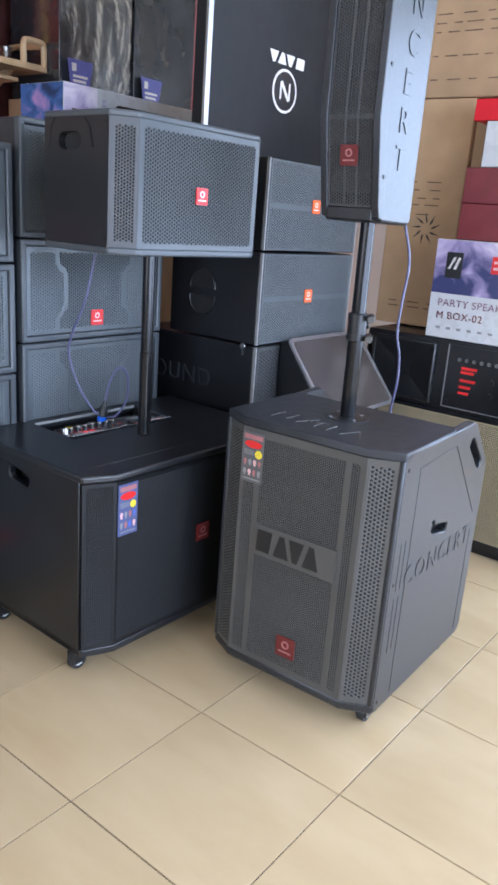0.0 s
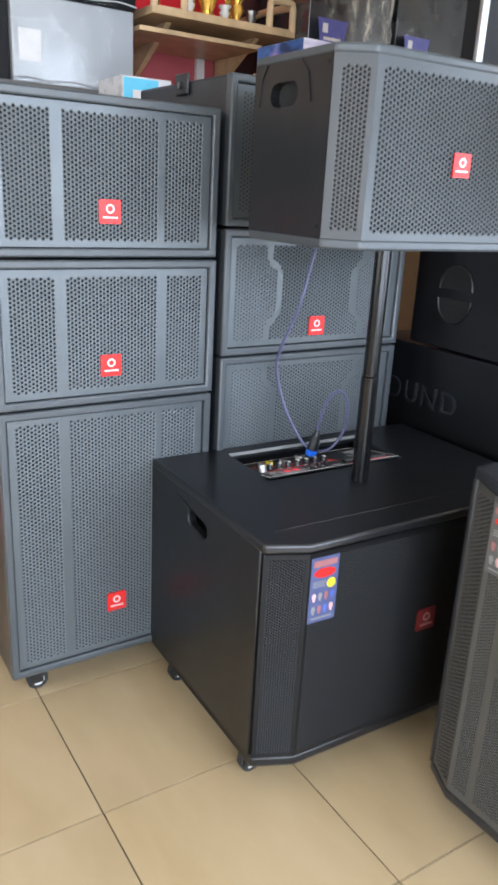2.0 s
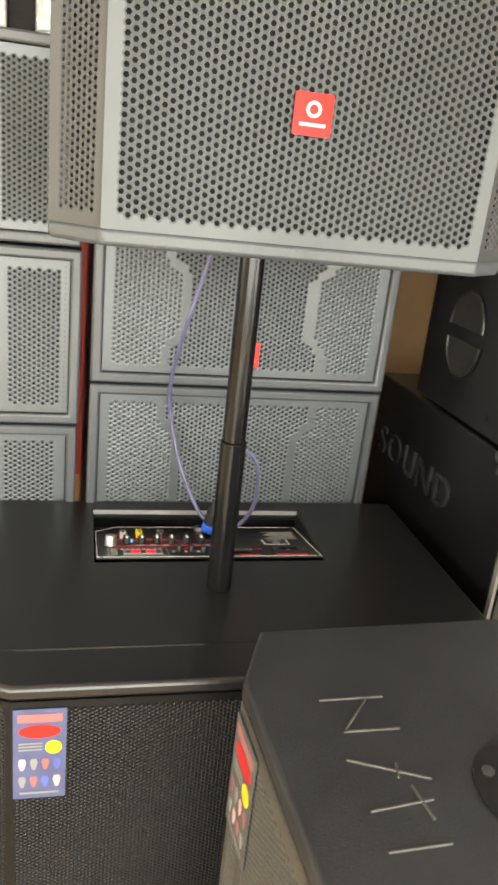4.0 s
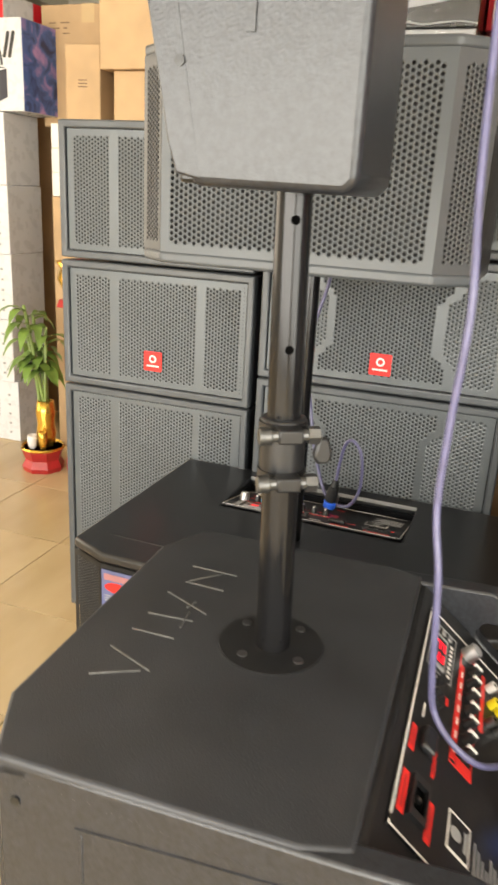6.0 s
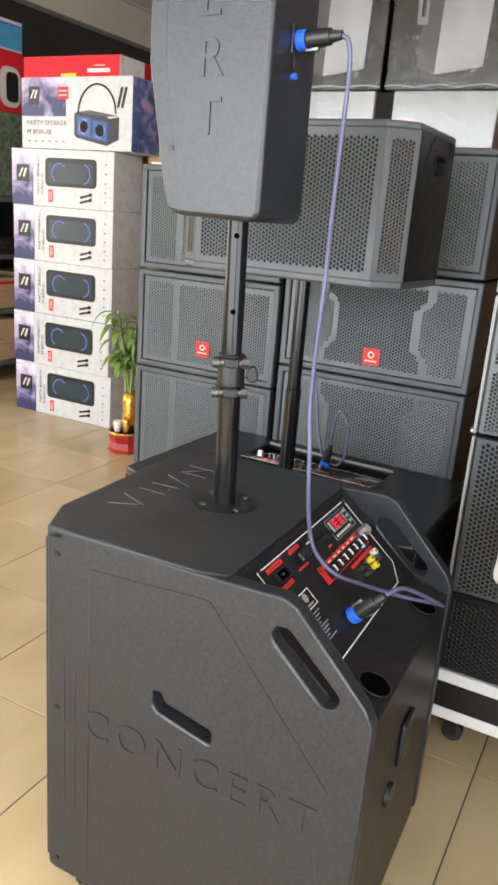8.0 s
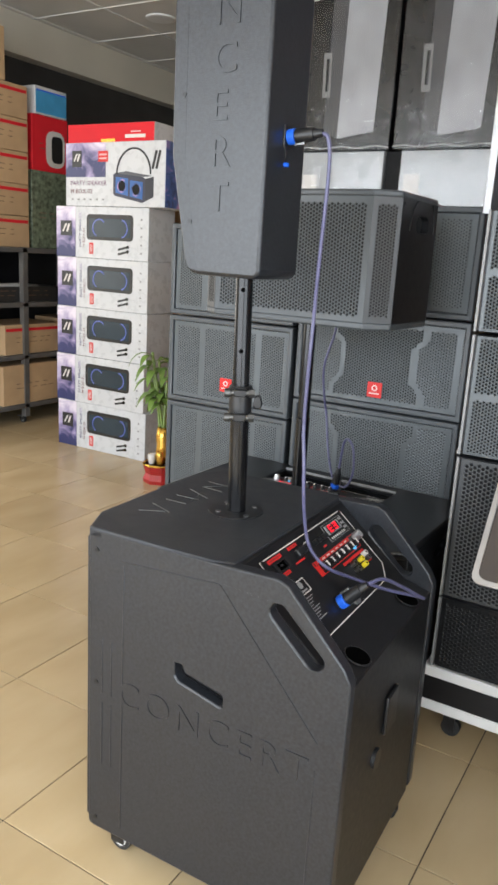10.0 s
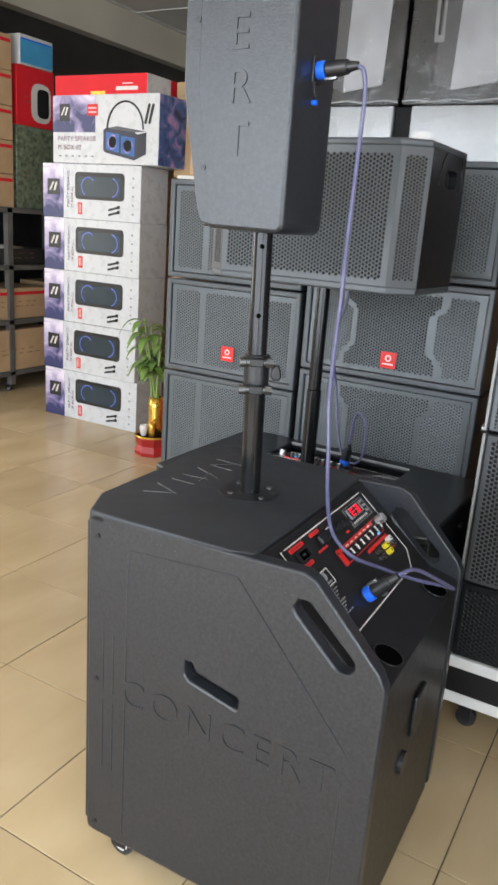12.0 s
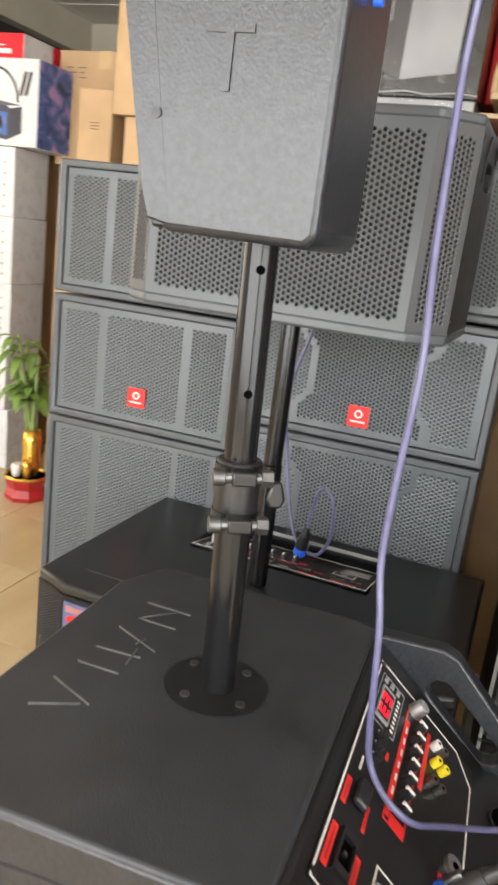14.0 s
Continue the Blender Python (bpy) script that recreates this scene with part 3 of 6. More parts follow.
SUB_B = pose(-0.775, 1.8156, 0, 0, 0, 1.6)
b = thing("portrait_subwoofer", SUB_B, "black textured portrait subwoofer on castors with grey perforated front", "loudspeaker")
HW, FY, RY, BZ, TZ = 0.2425, -0.2675, 0.2675, 0.066, 0.713
side_outline = [(FY, BZ + 0.012), (FY + 0.012, BZ), (RY - 0.02, BZ), (RY, BZ + 0.02), (RY, 0.574), (RY - 0.012, 0.597), (0.148, 0.711), (0.128, 0.719), (0.04, TZ + 0.003), (FY + 0.01, TZ), (FY, TZ - 0.01)]
grip = [(-0.066, 0.503), (-0.052, 0.503), (-0.044, 0.488), (0.033, 0.473), (0.037, 0.468), (0.037, 0.452), (0.031, 0.449), (-0.056, 0.468), (-0.066, 0.478)]
for s in (1, -1):
    sp = part("side_panel", holed(side_outline, [slot(0.168, 0.628, 0.128, 0.032, -43), grip], s * (HW - 0.026), s * HW, "x"), BLACK_PAINT, b, bevel=0.004)
    fr = face((s * HW, -0.195 if s > 0 else 0.215, 0.372), (0, s, -0.012), (0, 0.012 * s, 1))
    words("CONCERT", 0.075, fr, sp, BLACK_PAINT, "raised_lettering", 0.0016, 1.22)
    for y0, y1, z0, z1 in ((-0.235, -0.232, 0.38, 0.50), (-0.213, -0.210, 0.38, 0.50), (-0.235, -0.232, 0.22, 0.36), (-0.213, -0.210, 0.22, 0.36), (-0.186, -0.183, 0.09, 0.66), (0.218, 0.221, 0.09, 0.40)):
        part("rib", box(s * HW - 0.001, s * HW + 0.001, y0, y1, z0, z1), BLACK_PAINT, sp, bevel=0.0008)
    for a, c in (((-0.19, 0.665), (0.02, 0.679)), ((0.02, 0.679), (0.22, 0.45))):
        d = Vector((c[0] - a[0], c[1] - a[1])).normalized()
        q = Vector((-d.y, d.x)) * 0.0016
        part("rib", prism([(a[0] + q.x, a[1] + q.y), (a[0] - q.x, a[1] - q.y), (c[0] - q.x, c[1] - q.y), (c[0] + q.x, c[1] + q.y)], s * HW - 0.001, s * HW + 0.0012, "x"), BLACK_PAINT, sp)
    for z in (0.675, 0.40, 0.09):
        screw(sp, face((s * HW, -0.248, z), (0, s, 0), (0, 0, 1)))
# carcass between the side panels
IW = HW - 0.026
part("carcass", prism([(FY + 0.02, BZ), (RY - 0.004, BZ + 0.004), (RY - 0.004, 0.558), (0.205, 0.574), (0.045, TZ), (FY + 0.02, TZ)], -IW, IW, "x"), BLACK_PANEL, b, bevel=0.003)
part("top_board", prism([(-HW, FY), (-0.168, FY - 0.036), (0.168, FY - 0.036), (HW, FY), (HW, FY + 0.03), (HW - 0.0025, 0.0), (IW + 0.012, 0.04), (-IW - 0.012, 0.04), (-HW + 0.0025, 0.0)], TZ - 0.016, TZ + 0.0048), BLACK_TOP, b, bevel=0.004, seg=3)
part("bottom_board", prism([(-HW, FY), (-0.168, FY - 0.036), (0.168, FY - 0.036), (HW, FY), (HW - 0.001, FY + 0.03), (-HW + 0.001, FY + 0.03)], BZ - 0.002, BZ + 0.026), BLACK_PAINT, b, bevel=0.008, seg=3)
for s in (1, -1):
    part("front_post", box(min(s * (HW - 0.0012), s * (HW - 0.014)), max(s * (HW - 0.0012), s * (HW - 0.014)), FY - 0.006, FY + 0.03, BZ + 0.02, TZ - 0.014), BLACK_PAINT, b, bevel=0.004)
part("baffle", prism([(-HW + 0.01, FY + 0.012), (-0.165, FY - 0.022), (0.165, FY - 0.022), (HW - 0.01, FY + 0.012)], BZ + 0.02, TZ - 0.014), VOID, b)
gz0, gh = BZ + 0.024, TZ - 0.016 - BZ - 0.024


def front_keep(u, v):
    if v < 0.016 or v > gh - 0.02 or u < 0.012 or u > 0.324:
        return False
    if 0.292 < v < 0.372 and 0.058 < u < 0.29:
        return False
    return not (0.042 < u < 0.058 or 0.283 < u < 0.30)


perforated("front_grille", (-0.168, FY - 0.036, gz0), (1, 0, 0), (0, 0, 1), 0.336, gh, 0.0062, 0.0021, b, WARM_METAL, front_keep, "warm grey perforated steel grille")
for s in (1, -1):
    a, c = Vector((s * 0.168, FY - 0.036, gz0)), Vector((s * (HW - 0.012), FY - 0.004, gz0))
    if s < 0:
        a, c = c, a
    L = (c - a).length
    perforated("flank_grille", a, (c - a).normalized(), (0, 0, 1), L, gh, 0.0100 if s > 0 else 0.0085, 0.0030 if s > 0 else 0.0026, b, WARM_METAL, lambda u, v, L=L: 0.008 < u < L - 0.006 and 0.014 < v < gh - 0.016)
plate = flat("name_plate", face((-0.108, FY - 0.0368, 0.382), (1, 0, 0), (0, 0, 1)), 0.230, 0.080, mat("grey_name_plate", (0.072, 0.070, 0.066), 0.42, vary=0.06), b, "grey name plate with black blocks", t=0.003)
wordmark(plate, face((0.006, 0.012, 0.003), (1, 0, 0), (0, 1, 0)), 0.056, BLACK_PLASTIC)
badge(b, face((-0.018, FY - 0.037, 0.138), (1, 0, 0), (0, 0, 1)), 0.054, DARK_RED)
promo_sticker(b, face((-0.165, FY - 0.0375, 0.561), (1, 0, 0), (0, 0, 1)), 0.064, 0.125, mat("dark_grey_sticker", (0.10, 0.10, 0.10), 0.35))
# rear: sloping control panel and cup holes
amp_panel(b, face((IW - 0.038, 0.056, 0.7035), (-1, 0, 0), (0, -0.755, 0.656)) @ pose(0, -0.172, 0.0), 2 * IW - 0.078, 0.172)
# flat discs with a rim; the dark of the cups is only colour
for x in (0.135, -0.135):
    cup = part("cup_hole", cyl(0.0235, 0, 0.0015, n=28), HOLE, b, "dark round cup recess")
    cup.matrix_local = pose(x, 0.237, 0.5668, -16)
    rim = part("rim", tube([(0.0240 * math.cos(q * math.pi / 8), 0.0240 * math.sin(q * math.pi / 8), 0.0008) for q in range(17)], 0.0014, 8, 2), BLACK_PLASTIC, cup, smooth=True)
part("rear_catch", box(-0.03, 0.03, RY - 0.004, RY + 0.004, 0.36, 0.44), BLACK_PLASTIC, b, bevel=0.003)
part("rear_catch", cyl(0.02, RY - 0.004, RY + 0.003, 0.06, 0.33, axis="y"), BLACK_PLASTIC, b)
# raised grey strokes paint the glint on letter edges; pole socket on the lid
tops = TZ + 0.0048
for x0, y0, x1, y1 in ((-0.132, -0.243, -0.130, -0.182), (-0.128, -0.20, -0.094, -0.232), (-0.091, -0.235, -0.089, -0.184), (-0.0605, -0.245, -0.0315, -0.1835), (-0.052, -0.205, -0.036, -0.21), (-0.0085, -0.246, -0.012, -0.192), (-0.028, -0.203, 0.006, -0.20), (0.027, -0.248, 0.0275, -0.1975), (0.065, -0.2535, 0.089, -0.197), (0.116, -0.250, 0.092, -0.205)):
    d = Vector((x1 - x0, y1 - y0, 0)).normalized() * 0.0011
    part("letter_edge_glint", prism([(x0 - d.y, y0 + d.x), (x0 + d.y, y0 - d.x), (x1 + d.y, y1 - d.x), (x1 - d.y, y1 + d.x)], tops - 0.002, tops + 0.0016), PALE_LINE, b, bevel=0.0008)
PX, PY = -0.0045, -0.0975
part("pole_socket", cyl(0.056, tops - 0.001, tops + 0.002, PX, PY, n=32), BLACK_PLASTIC, b)
for dx, dy in ((0.021, 0.036), (-0.037, 0.023), (0.032, -0.022), (-0.026, -0.036)):
    screw(b, pose(PX + dx, PY + dy, tops + 0.002), 0.0055, STEEL)
for x in (-0.198, 0.198):
    for y in (-0.225, 0.215):
        castor(b, x, y, BZ)


def speaker_pole(m, z0, zc, z1, r, clamp=True):
    p = thing("speaker_pole", m, "black enamelled steel speaker pole standing in a subwoofer", "pole")
    part("lower_tube", cyl(r, z0, zc, n=32), POLE, p, smooth=False, bevel=0.0015)
    part("upper_tube", cyl(r - 0.002, zc, z1, n=32), POLE, p, bevel=0.0015)
    if clamp:
        c = part("clamp", cyl(r + 0.004, zc - 0.035, zc + 0.03, n=32), BLACK_PLASTIC, p, "black clamp collar with steel bolts", bevel=0.002)
        for z in (zc - 0.028, zc + 0.02):
            part("lug", box(r, r + 0.02, -0.012, 0.012, z - 0.007, z + 0.007), BLACK_PLASTIC, c, bevel=0.002)
            part("bolt", cyl(0.006, -0.024, 0.024, r + 0.012, z, axis="y", n=12), DULL_STEEL, c)
            part("bolt_head", cyl(0.0088, 0.017, 0.028, r + 0.012, z, axis="y", n=6), DULL_STEEL, c)
            part("bolt_head", cyl(0.0085, -0.030, -0.018, r + 0.012, z, axis="y", n=16), DULL_STEEL, c, bevel=0.001)
            part("band", cyl(r + 0.0055, z - 0.006, z + 0.006, n=32), BLACK_PLASTIC, c)
        part("wing_knob", prism([(-0.005, -0.004), (0.005, -0.004), (0.010, -0.022), (0.006, -0.031), (-0.006, -0.031), (-0.010, -0.022)], 0.020, 0.029, "x"), BLACK_PLASTIC, c, bevel=0.003).location = (0, 0.034, zc + 0.02)
    return p


mB = Matrix.Translation(SUB_B @ Vector((PX, PY + 0.002, tops))) @ pose(0, 0, 0, 1.1, 0.3, 0) @ pose(0, 0, -tops, 0, 0, 30)
pole_b = speaker_pole(mB, tops + 0.001, 0.945, 1.200, 0.0185)
for z in (1.043, 1.158):
    h = part("pin_hole", cyl(0.0042, 0.0150, 0.01675, 0, z, axis="x", n=14), HOLE, pole_b)
    h.matrix_local = pose(0, 0, 0, 0, 0, -5)

# column loudspeaker on the pole
COL = pose(-0.777, 1.702, -0.010, 0, 0, 0.6)
k = thing("column_loudspeaker", COL, "tall black column loudspeaker with perforated front on a pole", "loudspeaker")
prof = [(-0.064, 1.192), (0.070, 1.190), (0.080, 1.20), (0.080, 1.94), (-0.109, 1.946), (-0.104, 1.40), (-0.070, 1.225)]
part("cabinet", prism([(y + 0.004 if y < 0 else y, z) for y, z in prof], -0.073, 0.073, "x"), BLACK_PAINT, k, bevel=0.009, seg=3)
for x0, x1 in ((-0.0732, -0.056), (0.056, 0.0732)):
    part("front_rim", prism([(-0.074, 1.201), (-0.082, 1.226), (-0.115, 1.40), (-0.120, 1.945), (-0.09, 1.945), (-0.085, 1.40), (-0.055, 1.225), (-0.05, 1.196)], x0, x1, "x"), BLACK_PAINT, k, bevel=0.002)
for z0, z1, y in ((1.194, 1.222, -0.076), (1.925, 1.947, -0.118)):
    part("front_rim", box(-0.0565, 0.0565, y - 0.002, y + 0.02, z0, z1), BLACK_PLASTIC, k, bevel=0.003)
for z0, y0, z1, y1 in ((1.222, -0.078, 1.40, -0.109), (1.40, -0.109, 1.925, -0.113)):
    V = Vector((0, y1 - y0, z1 - z0))
    part("grille_back", prism([(y0 + 0.012, z0), (y1 + 0.012, z1), (y1 + 0.016, z1), (y0 + 0.016, z0)], -0.058, 0.058, "x"), VOID, k)
    perforated("front_grille", (-0.058, y0, z0), (1, 0, 0), V.normalized(), 0.116, V.length, 0.0068, 0.0024, k, DARK_METAL, lambda u, v: 0.006 < u < 0.110 and not (0.040 < u < 0.046 or 0.070 < u < 0.076), "dark perforated steel grille")
badge(k, face((-0.022, -0.0945, 1.305), (1, 0, 0), (0, -0.17, 1)), 0.042, DARK_RED)
for i, ch in enumerate("CONCERT"):
    words(ch, 0.072, face((0.0732, -0.034, 1.304 + 0.0755 * (6 - i)), (0, 1, 0), (0, 0, 1)), k, BLACK_PAINT, "raised_letter", 0.0016)
for z in (1.285, 1.50, 1.75):
    screw(k, face((0.0732, -0.056 - 0.036 * min(1, (z - 1.2) / 0.2), z), (0, 1, 0), (0, 0, 1)), 0.0045)
sk = part("speaker_socket", box(-0.016, 0.016, 0.080, 0.083, 1.417, 1.455), BLACK_PLASTIC, k, bevel=0.002)
part("cap_tether", tube([(0.012, 0.083, 1.419), (0.016, 0.087, 1.404), (0.010, 0.085, 1.394)], 0.002), BLACK_PLASTIC, sk)
part("tether_cap", cyl(0.004, 0.082, 0.090, 0.010, 1.389, axis="y", n=12), BLUE_PLUG, sk)


def plug(m, label):
    p = thing("speaker_plug", m, label, "plug")
    part("ring", cyl(0.0135, 0, 0.014, n=24), BLUE_PLUG, p, bevel=0.001)
    part("nose", cyl(0.0112, -0.006, 0, n=20), BLACK_PLASTIC, p, bevel=0.001)
    part("body", cyl(0.0135, 0.016, 0.050, n=20, r2=0.011), BLACK_PLASTIC, p, bevel=0.001)
    part("latch", box(-0.004, 0.004, 0.011, 0.016, 0.012, 0.032), STEEL, p, bevel=0.001)
    part("boot", cyl(0.0085, 0.050, 0.066, n=16, r2=0.006), BLACK_PLASTIC, p)
    return p


plug(COL @ pose(0.0, 0.083, 1.436, -85, 0, 0), "blue and black speaker plug in a column loudspeaker")
p1 = COL @ Vector((0.0, 0.148, 1.441))
p2 = Vector((-0.725, 1.984, 0.614))
plug(look(p2, tuple(p2 - Vector((-0.12, 0.70, 0.70)))), "blue and black speaker plug in a control panel")
CABLE_B = [tuple(p1), (-0.779, 1.860, 1.424), (-0.783, 1.864, 1.395), (-0.787, 1.862, 1.33), (-0.765, 1.868, 1.20), (-0.742, 1.877, 1.10), (-0.745, 1.873, 1.0), (-0.747, 1.872, 0.92), (-0.738, 1.882, 0.86), (-0.737, 1.887, 0.80), (-0.743, 1.890, 0.75), (-0.749, 1.896, 0.709), (-0.738, 1.916, 0.688), (-0.746, 1.945, 0.664), (-0.790, 1.977, 0.638), (-0.850, 2.026, 0.606), (-0.900, 2.070, 0.586), (-0.912, 2.083, 0.580), (-0.895, 2.080, 0.590), (-0.83, 2.062, 0.630), (-0.77, 2.045, 0.662), (-0.736, 2.030, 0.661)]
cb = part("speaker_cable", tube(CABLE_B, 0.0034), CABLE, None, smooth=True)
tagged(cb, "violet sheathed speaker cable hanging from a column loudspeaker", "cable")

# ---- landscape subwoofer with its pole and wedge loudspeaker ----
SUB_A = pose(-1.4046, 1.594, 0, 0, 0, -1.2)
a = thing("landscape_subwoofer", SUB_A, "wide black subwoofer on castors with rounded lid edges", "loudspeaker")
AX, AY, AZ, AB = 0.2425, 0.377, 0.565, 0.083
plan = [(-AX, -AY), (AX, -AY), (AX + 0.034, -0.299), (AX + 0.034, 0.299), (AX, AY), (-AX, AY)]
for s in (-1, 1):
    so = [(-AX, AB), (AX - 0.012, AB), (AX - 0.012, AZ - 0.014), (-AX, AZ - 0.014)]
    sp = part("side_panel", holed(so, [slot(-0.012, 0.497, 0.088, 0.036, -8 * 1)], s * (AY - 0.02), s * AY, "y"), BLACK_SATIN, a, bevel=0.003)
    part("grip_pocket", box(-0.07, 0.045, min(s * (AY - 0.05), s * (AY - 0.045)), max(s * (AY - 0.05), s * (AY - 0.045)), 0.46, 0.53), VOID, sp)
lid = holed([(x * 1.0, y * 1.0) for x, y in plan], [[(-0.20, -0.2), (-0.02, -0.2), (-0.02, 0.175), (-0.20, 0.175)]], AZ - 0.02, AZ, "z")
part("lid", lid, BLACK_LID, a, bevel=0.006, seg=3)
part("lid_groove", box(0.2, 0.2025, -0.328, 0.30, AZ, AZ + 0.0008), BLACK_PLASTIC, a)
# thin pale strip right beside the groove
part("lid_pale_line", box(0.2028, 0.2046, -0.30, -0.06, AZ, AZ + 0.0006), PALE_LINE, a, "pale line along the lid groove")
part("carcass", prism([(-AX + 0.004, -AY + 0.021), (AX - 0.02, -AY + 0.021), (AX - 0.02, AY - 0.021), (-AX + 0.004, AY - 0.021)], AB + 0.002, AZ - 0.09), BLACK_SATIN, a)
part("rear_panel", box(-AX, -AX + 0.012, -AY + 0.02, AY - 0.02, AB, AZ - 0.02), BLACK_SATIN, a)
part("bottom_board", prism(plan, AB - 0.002, AB + 0.02), BLACK_SATIN, a, bevel=0.004)
part("baffle", prism([(AX - 0.02, -AY + 0.01), (AX - 0.006, -AY + 0.012), (AX + 0.022, -0.30), (AX + 0.022, 0.30), (AX - 0.006, AY - 0.012), (AX - 0.02, AY - 0.01)], AB + 0.02, AZ - 0.02), VOID, a)
ah = AZ - 0.02 - AB - 0.02
perforated("front_grille", (AX + 0.034, -0.299, AB + 0.02), (0, 1, 0), (0, 0, 1), 0.598, ah, 0.0056, 0.0013, a, BLACK_METAL, lambda u, v: 0.006 < u < 0.592 and 0.01 < v < ah - 0.012, "black perforated steel grille")
for y0, y1 in ((-AY, -0.299), (0.299, AY)):
    c0, c1 = Vector((AX + (0 if y0 < 0 else 0.034), y0, AB + 0.02)), Vector((AX + (0.034 if y0 < 0 else 0), y1, AB + 0.02))
    L = (c1 - c0).length
    perforated("flank_grille", c0, (c1 - c0).normalized(), (0, 0, 1), L, ah, 0.0056, 0.0014, a, BLACK_METAL, lambda u, v, L=L: 0.008 < u < L - 0.008 and 0.01 < v < ah - 0.012)
badge(a, face((AX + 0.0345, -0.012, 0.305), (0, 1, 0), (0, 0, 1)), 0.05, DARK_RED)
promo_sticker(a, face((AX + 0.0352, -0.296, 0.402), (0, 1, 0), (0, 0, 1)), 0.062, 0.134, BLUE_STICK)
amp_panel(a, face((-0.197, 0.172, AZ - 0.035), (0, -1, 0), (0.98, 0, 0.20)), 0.369, 0.176)
for s in (-1, 1):
    part("recess_cheek", prism([(-0.2, AZ - 0.04), (-0.2, AZ - 0.004), (-0.02, AZ - 0.004)], 0.1755 if s > 0 else -0.2045, 0.1795 if s > 0 else -0.2005, "y"), BLACK_SATIN, a)
part("recess_edge", box(-0.2, -0.1965, -0.2, 0.175, AZ - 0.006, AZ + 0.0015), SILVER_PAINT, a, "bright metal edge strip")
for x in (-0.175, 0.168):
    for y in (-0.345, 0.345):
        castor(a, x, y, AB)
pole_a = speaker_pole(SUB_A @ pose(0.0620, -0.0180, 0, 0, 0, 0), AZ, 0.80, 1.078, 0.0185, clamp=False)

TOP_A = pose(-1.3525, 1.588, -0.002, 0, 0, -1.4)
w = thing("wide_loudspeaker", TOP_A, "wide dark grey loudspeaker with coarse perforated front on a pole", "loudspeaker")
Z0, Z1 = 1.070, 1.382
tp = [(-0.13, -0.23), (-0.10, -0.262), (0.135, -0.262), (0.177, -0.209), (0.177, 0.209), (0.135, 0.262), (-0.10, 0.262), (-0.13, 0.23)]
part("lid", prism(tp, Z1 - 0.016, Z1), GREY_FRAME, w, bevel=0.005, seg=3)
part("base_board", prism(tp, Z0, Z0 + 0.018), GREY_FRAME, w, bevel=0.005, seg=3)
for s in (-1, 1):
    so = [(-0.10, Z0 + 0.016), (0.133, Z0 + 0.016), (0.133, Z1 - 0.014), (-0.10, Z1 - 0.014)]
    sp = part("side_panel", holed(so, [slot(-0.003, 1.316, 0.086, 0.040, 0)], min(s * 0.242, s * 0.262), max(s * 0.242, s * 0.262), "y"), BLACK_PLASTIC, w)
    part("grip_pocket", box(-0.06, 0.055, min(s * 0.225, s * 0.228), max(s * 0.225, s * 0.228), 1.285, 1.35), HOLE, sp)
    for p0, p1 in (((0.045, 1.366), (0.068, 1.345)), ((0.068, 1.345), (0.080, 1.30)), ((-0.06, 1.366), (-0.075, 1.345)), ((-0.075, 1.345), (-0.082, 1.30))):
        d = Vector((p1[0] - p0[0], p1[1] - p0[1])).normalized() * 0.002
        part("moulding", prism([(p0[0] - d.y, p0[1] + d.x), (p0[0] + d.y, p0[1] - d.x), (p1[0] + d.y, p1[1] - d.x), (p1[0] - d.y, p1[1] + d.x)], s * 0.261, s * 0.2645, "y"), BLACK_PLASTIC, sp)
    for z in (1.355, 1.105):
        screw(sp, face((0.122, s * 0.2622, z), (-s, 0, 0), (0, 0, 1)), 0.004)
part("core", prism([(-0.128, -0.228), (-0.10, -0.244), (0.12, -0.244), (0.165, -0.20), (0.165, 0.20), (0.12, 0.244), (-0.10, 0.244), (-0.128, 0.228)], Z0 + 0.016, Z1 - 0.014), FOAM, w)
gh2 = Z1 - Z0 - 0.032
perforated("front_grille", (0.177, -0.209, Z0 + 0.017), (0, 1, 0), (0, 0, 1), 0.418, gh2, 0.0088, 0.0030, w, TOP_METAL, lambda u, v: 0.014 < u < 0.404 and 0.014 < v < gh2 - 0.016, "grey perforated steel grille")
# flanks get the darker paint to stand for their dimmer reflection
for y0 in (-1, 1):
    c0, c1 = (Vector((0.135, -0.262, Z0 + 0.017)), Vector((0.177, -0.209, Z0 + 0.017))) if y0 < 0 else (Vector((0.177, 0.209, Z0 + 0.017)), Vector((0.135, 0.262, Z0 + 0.017)))
    L = (c1 - c0).length
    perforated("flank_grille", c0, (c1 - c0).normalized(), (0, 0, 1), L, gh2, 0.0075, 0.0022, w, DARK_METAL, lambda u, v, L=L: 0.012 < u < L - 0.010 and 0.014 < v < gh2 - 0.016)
badge(w, face((0.1785, -0.024, 1.196), (0, 1, 0), (0, 0, 1)), 0.040, RED)

ca = part("speaker_cable", tube([(-1.468, 1.558, 1.125), (-1.52, 1.56, 1.105), (-1.546, 1.558, 1.03), (-1.548, 1.53, 0.92), (-1.59, 1.518, 0.82), (-1.61, 1.522, 0.755), (-1.592, 1.544, 0.66), (-1.562, 1.578, 0.585), (-1.548, 1.60, 0.570)], 0.0036), CABLE, None, smooth=True)
tagged(ca, "violet sheathed speaker cable hanging below a wide loudspeaker", "cable")
plug(pose(-1.55, 1.596, 0.553, -10, 5, 0), "blue and black speaker plug in a lid panel")
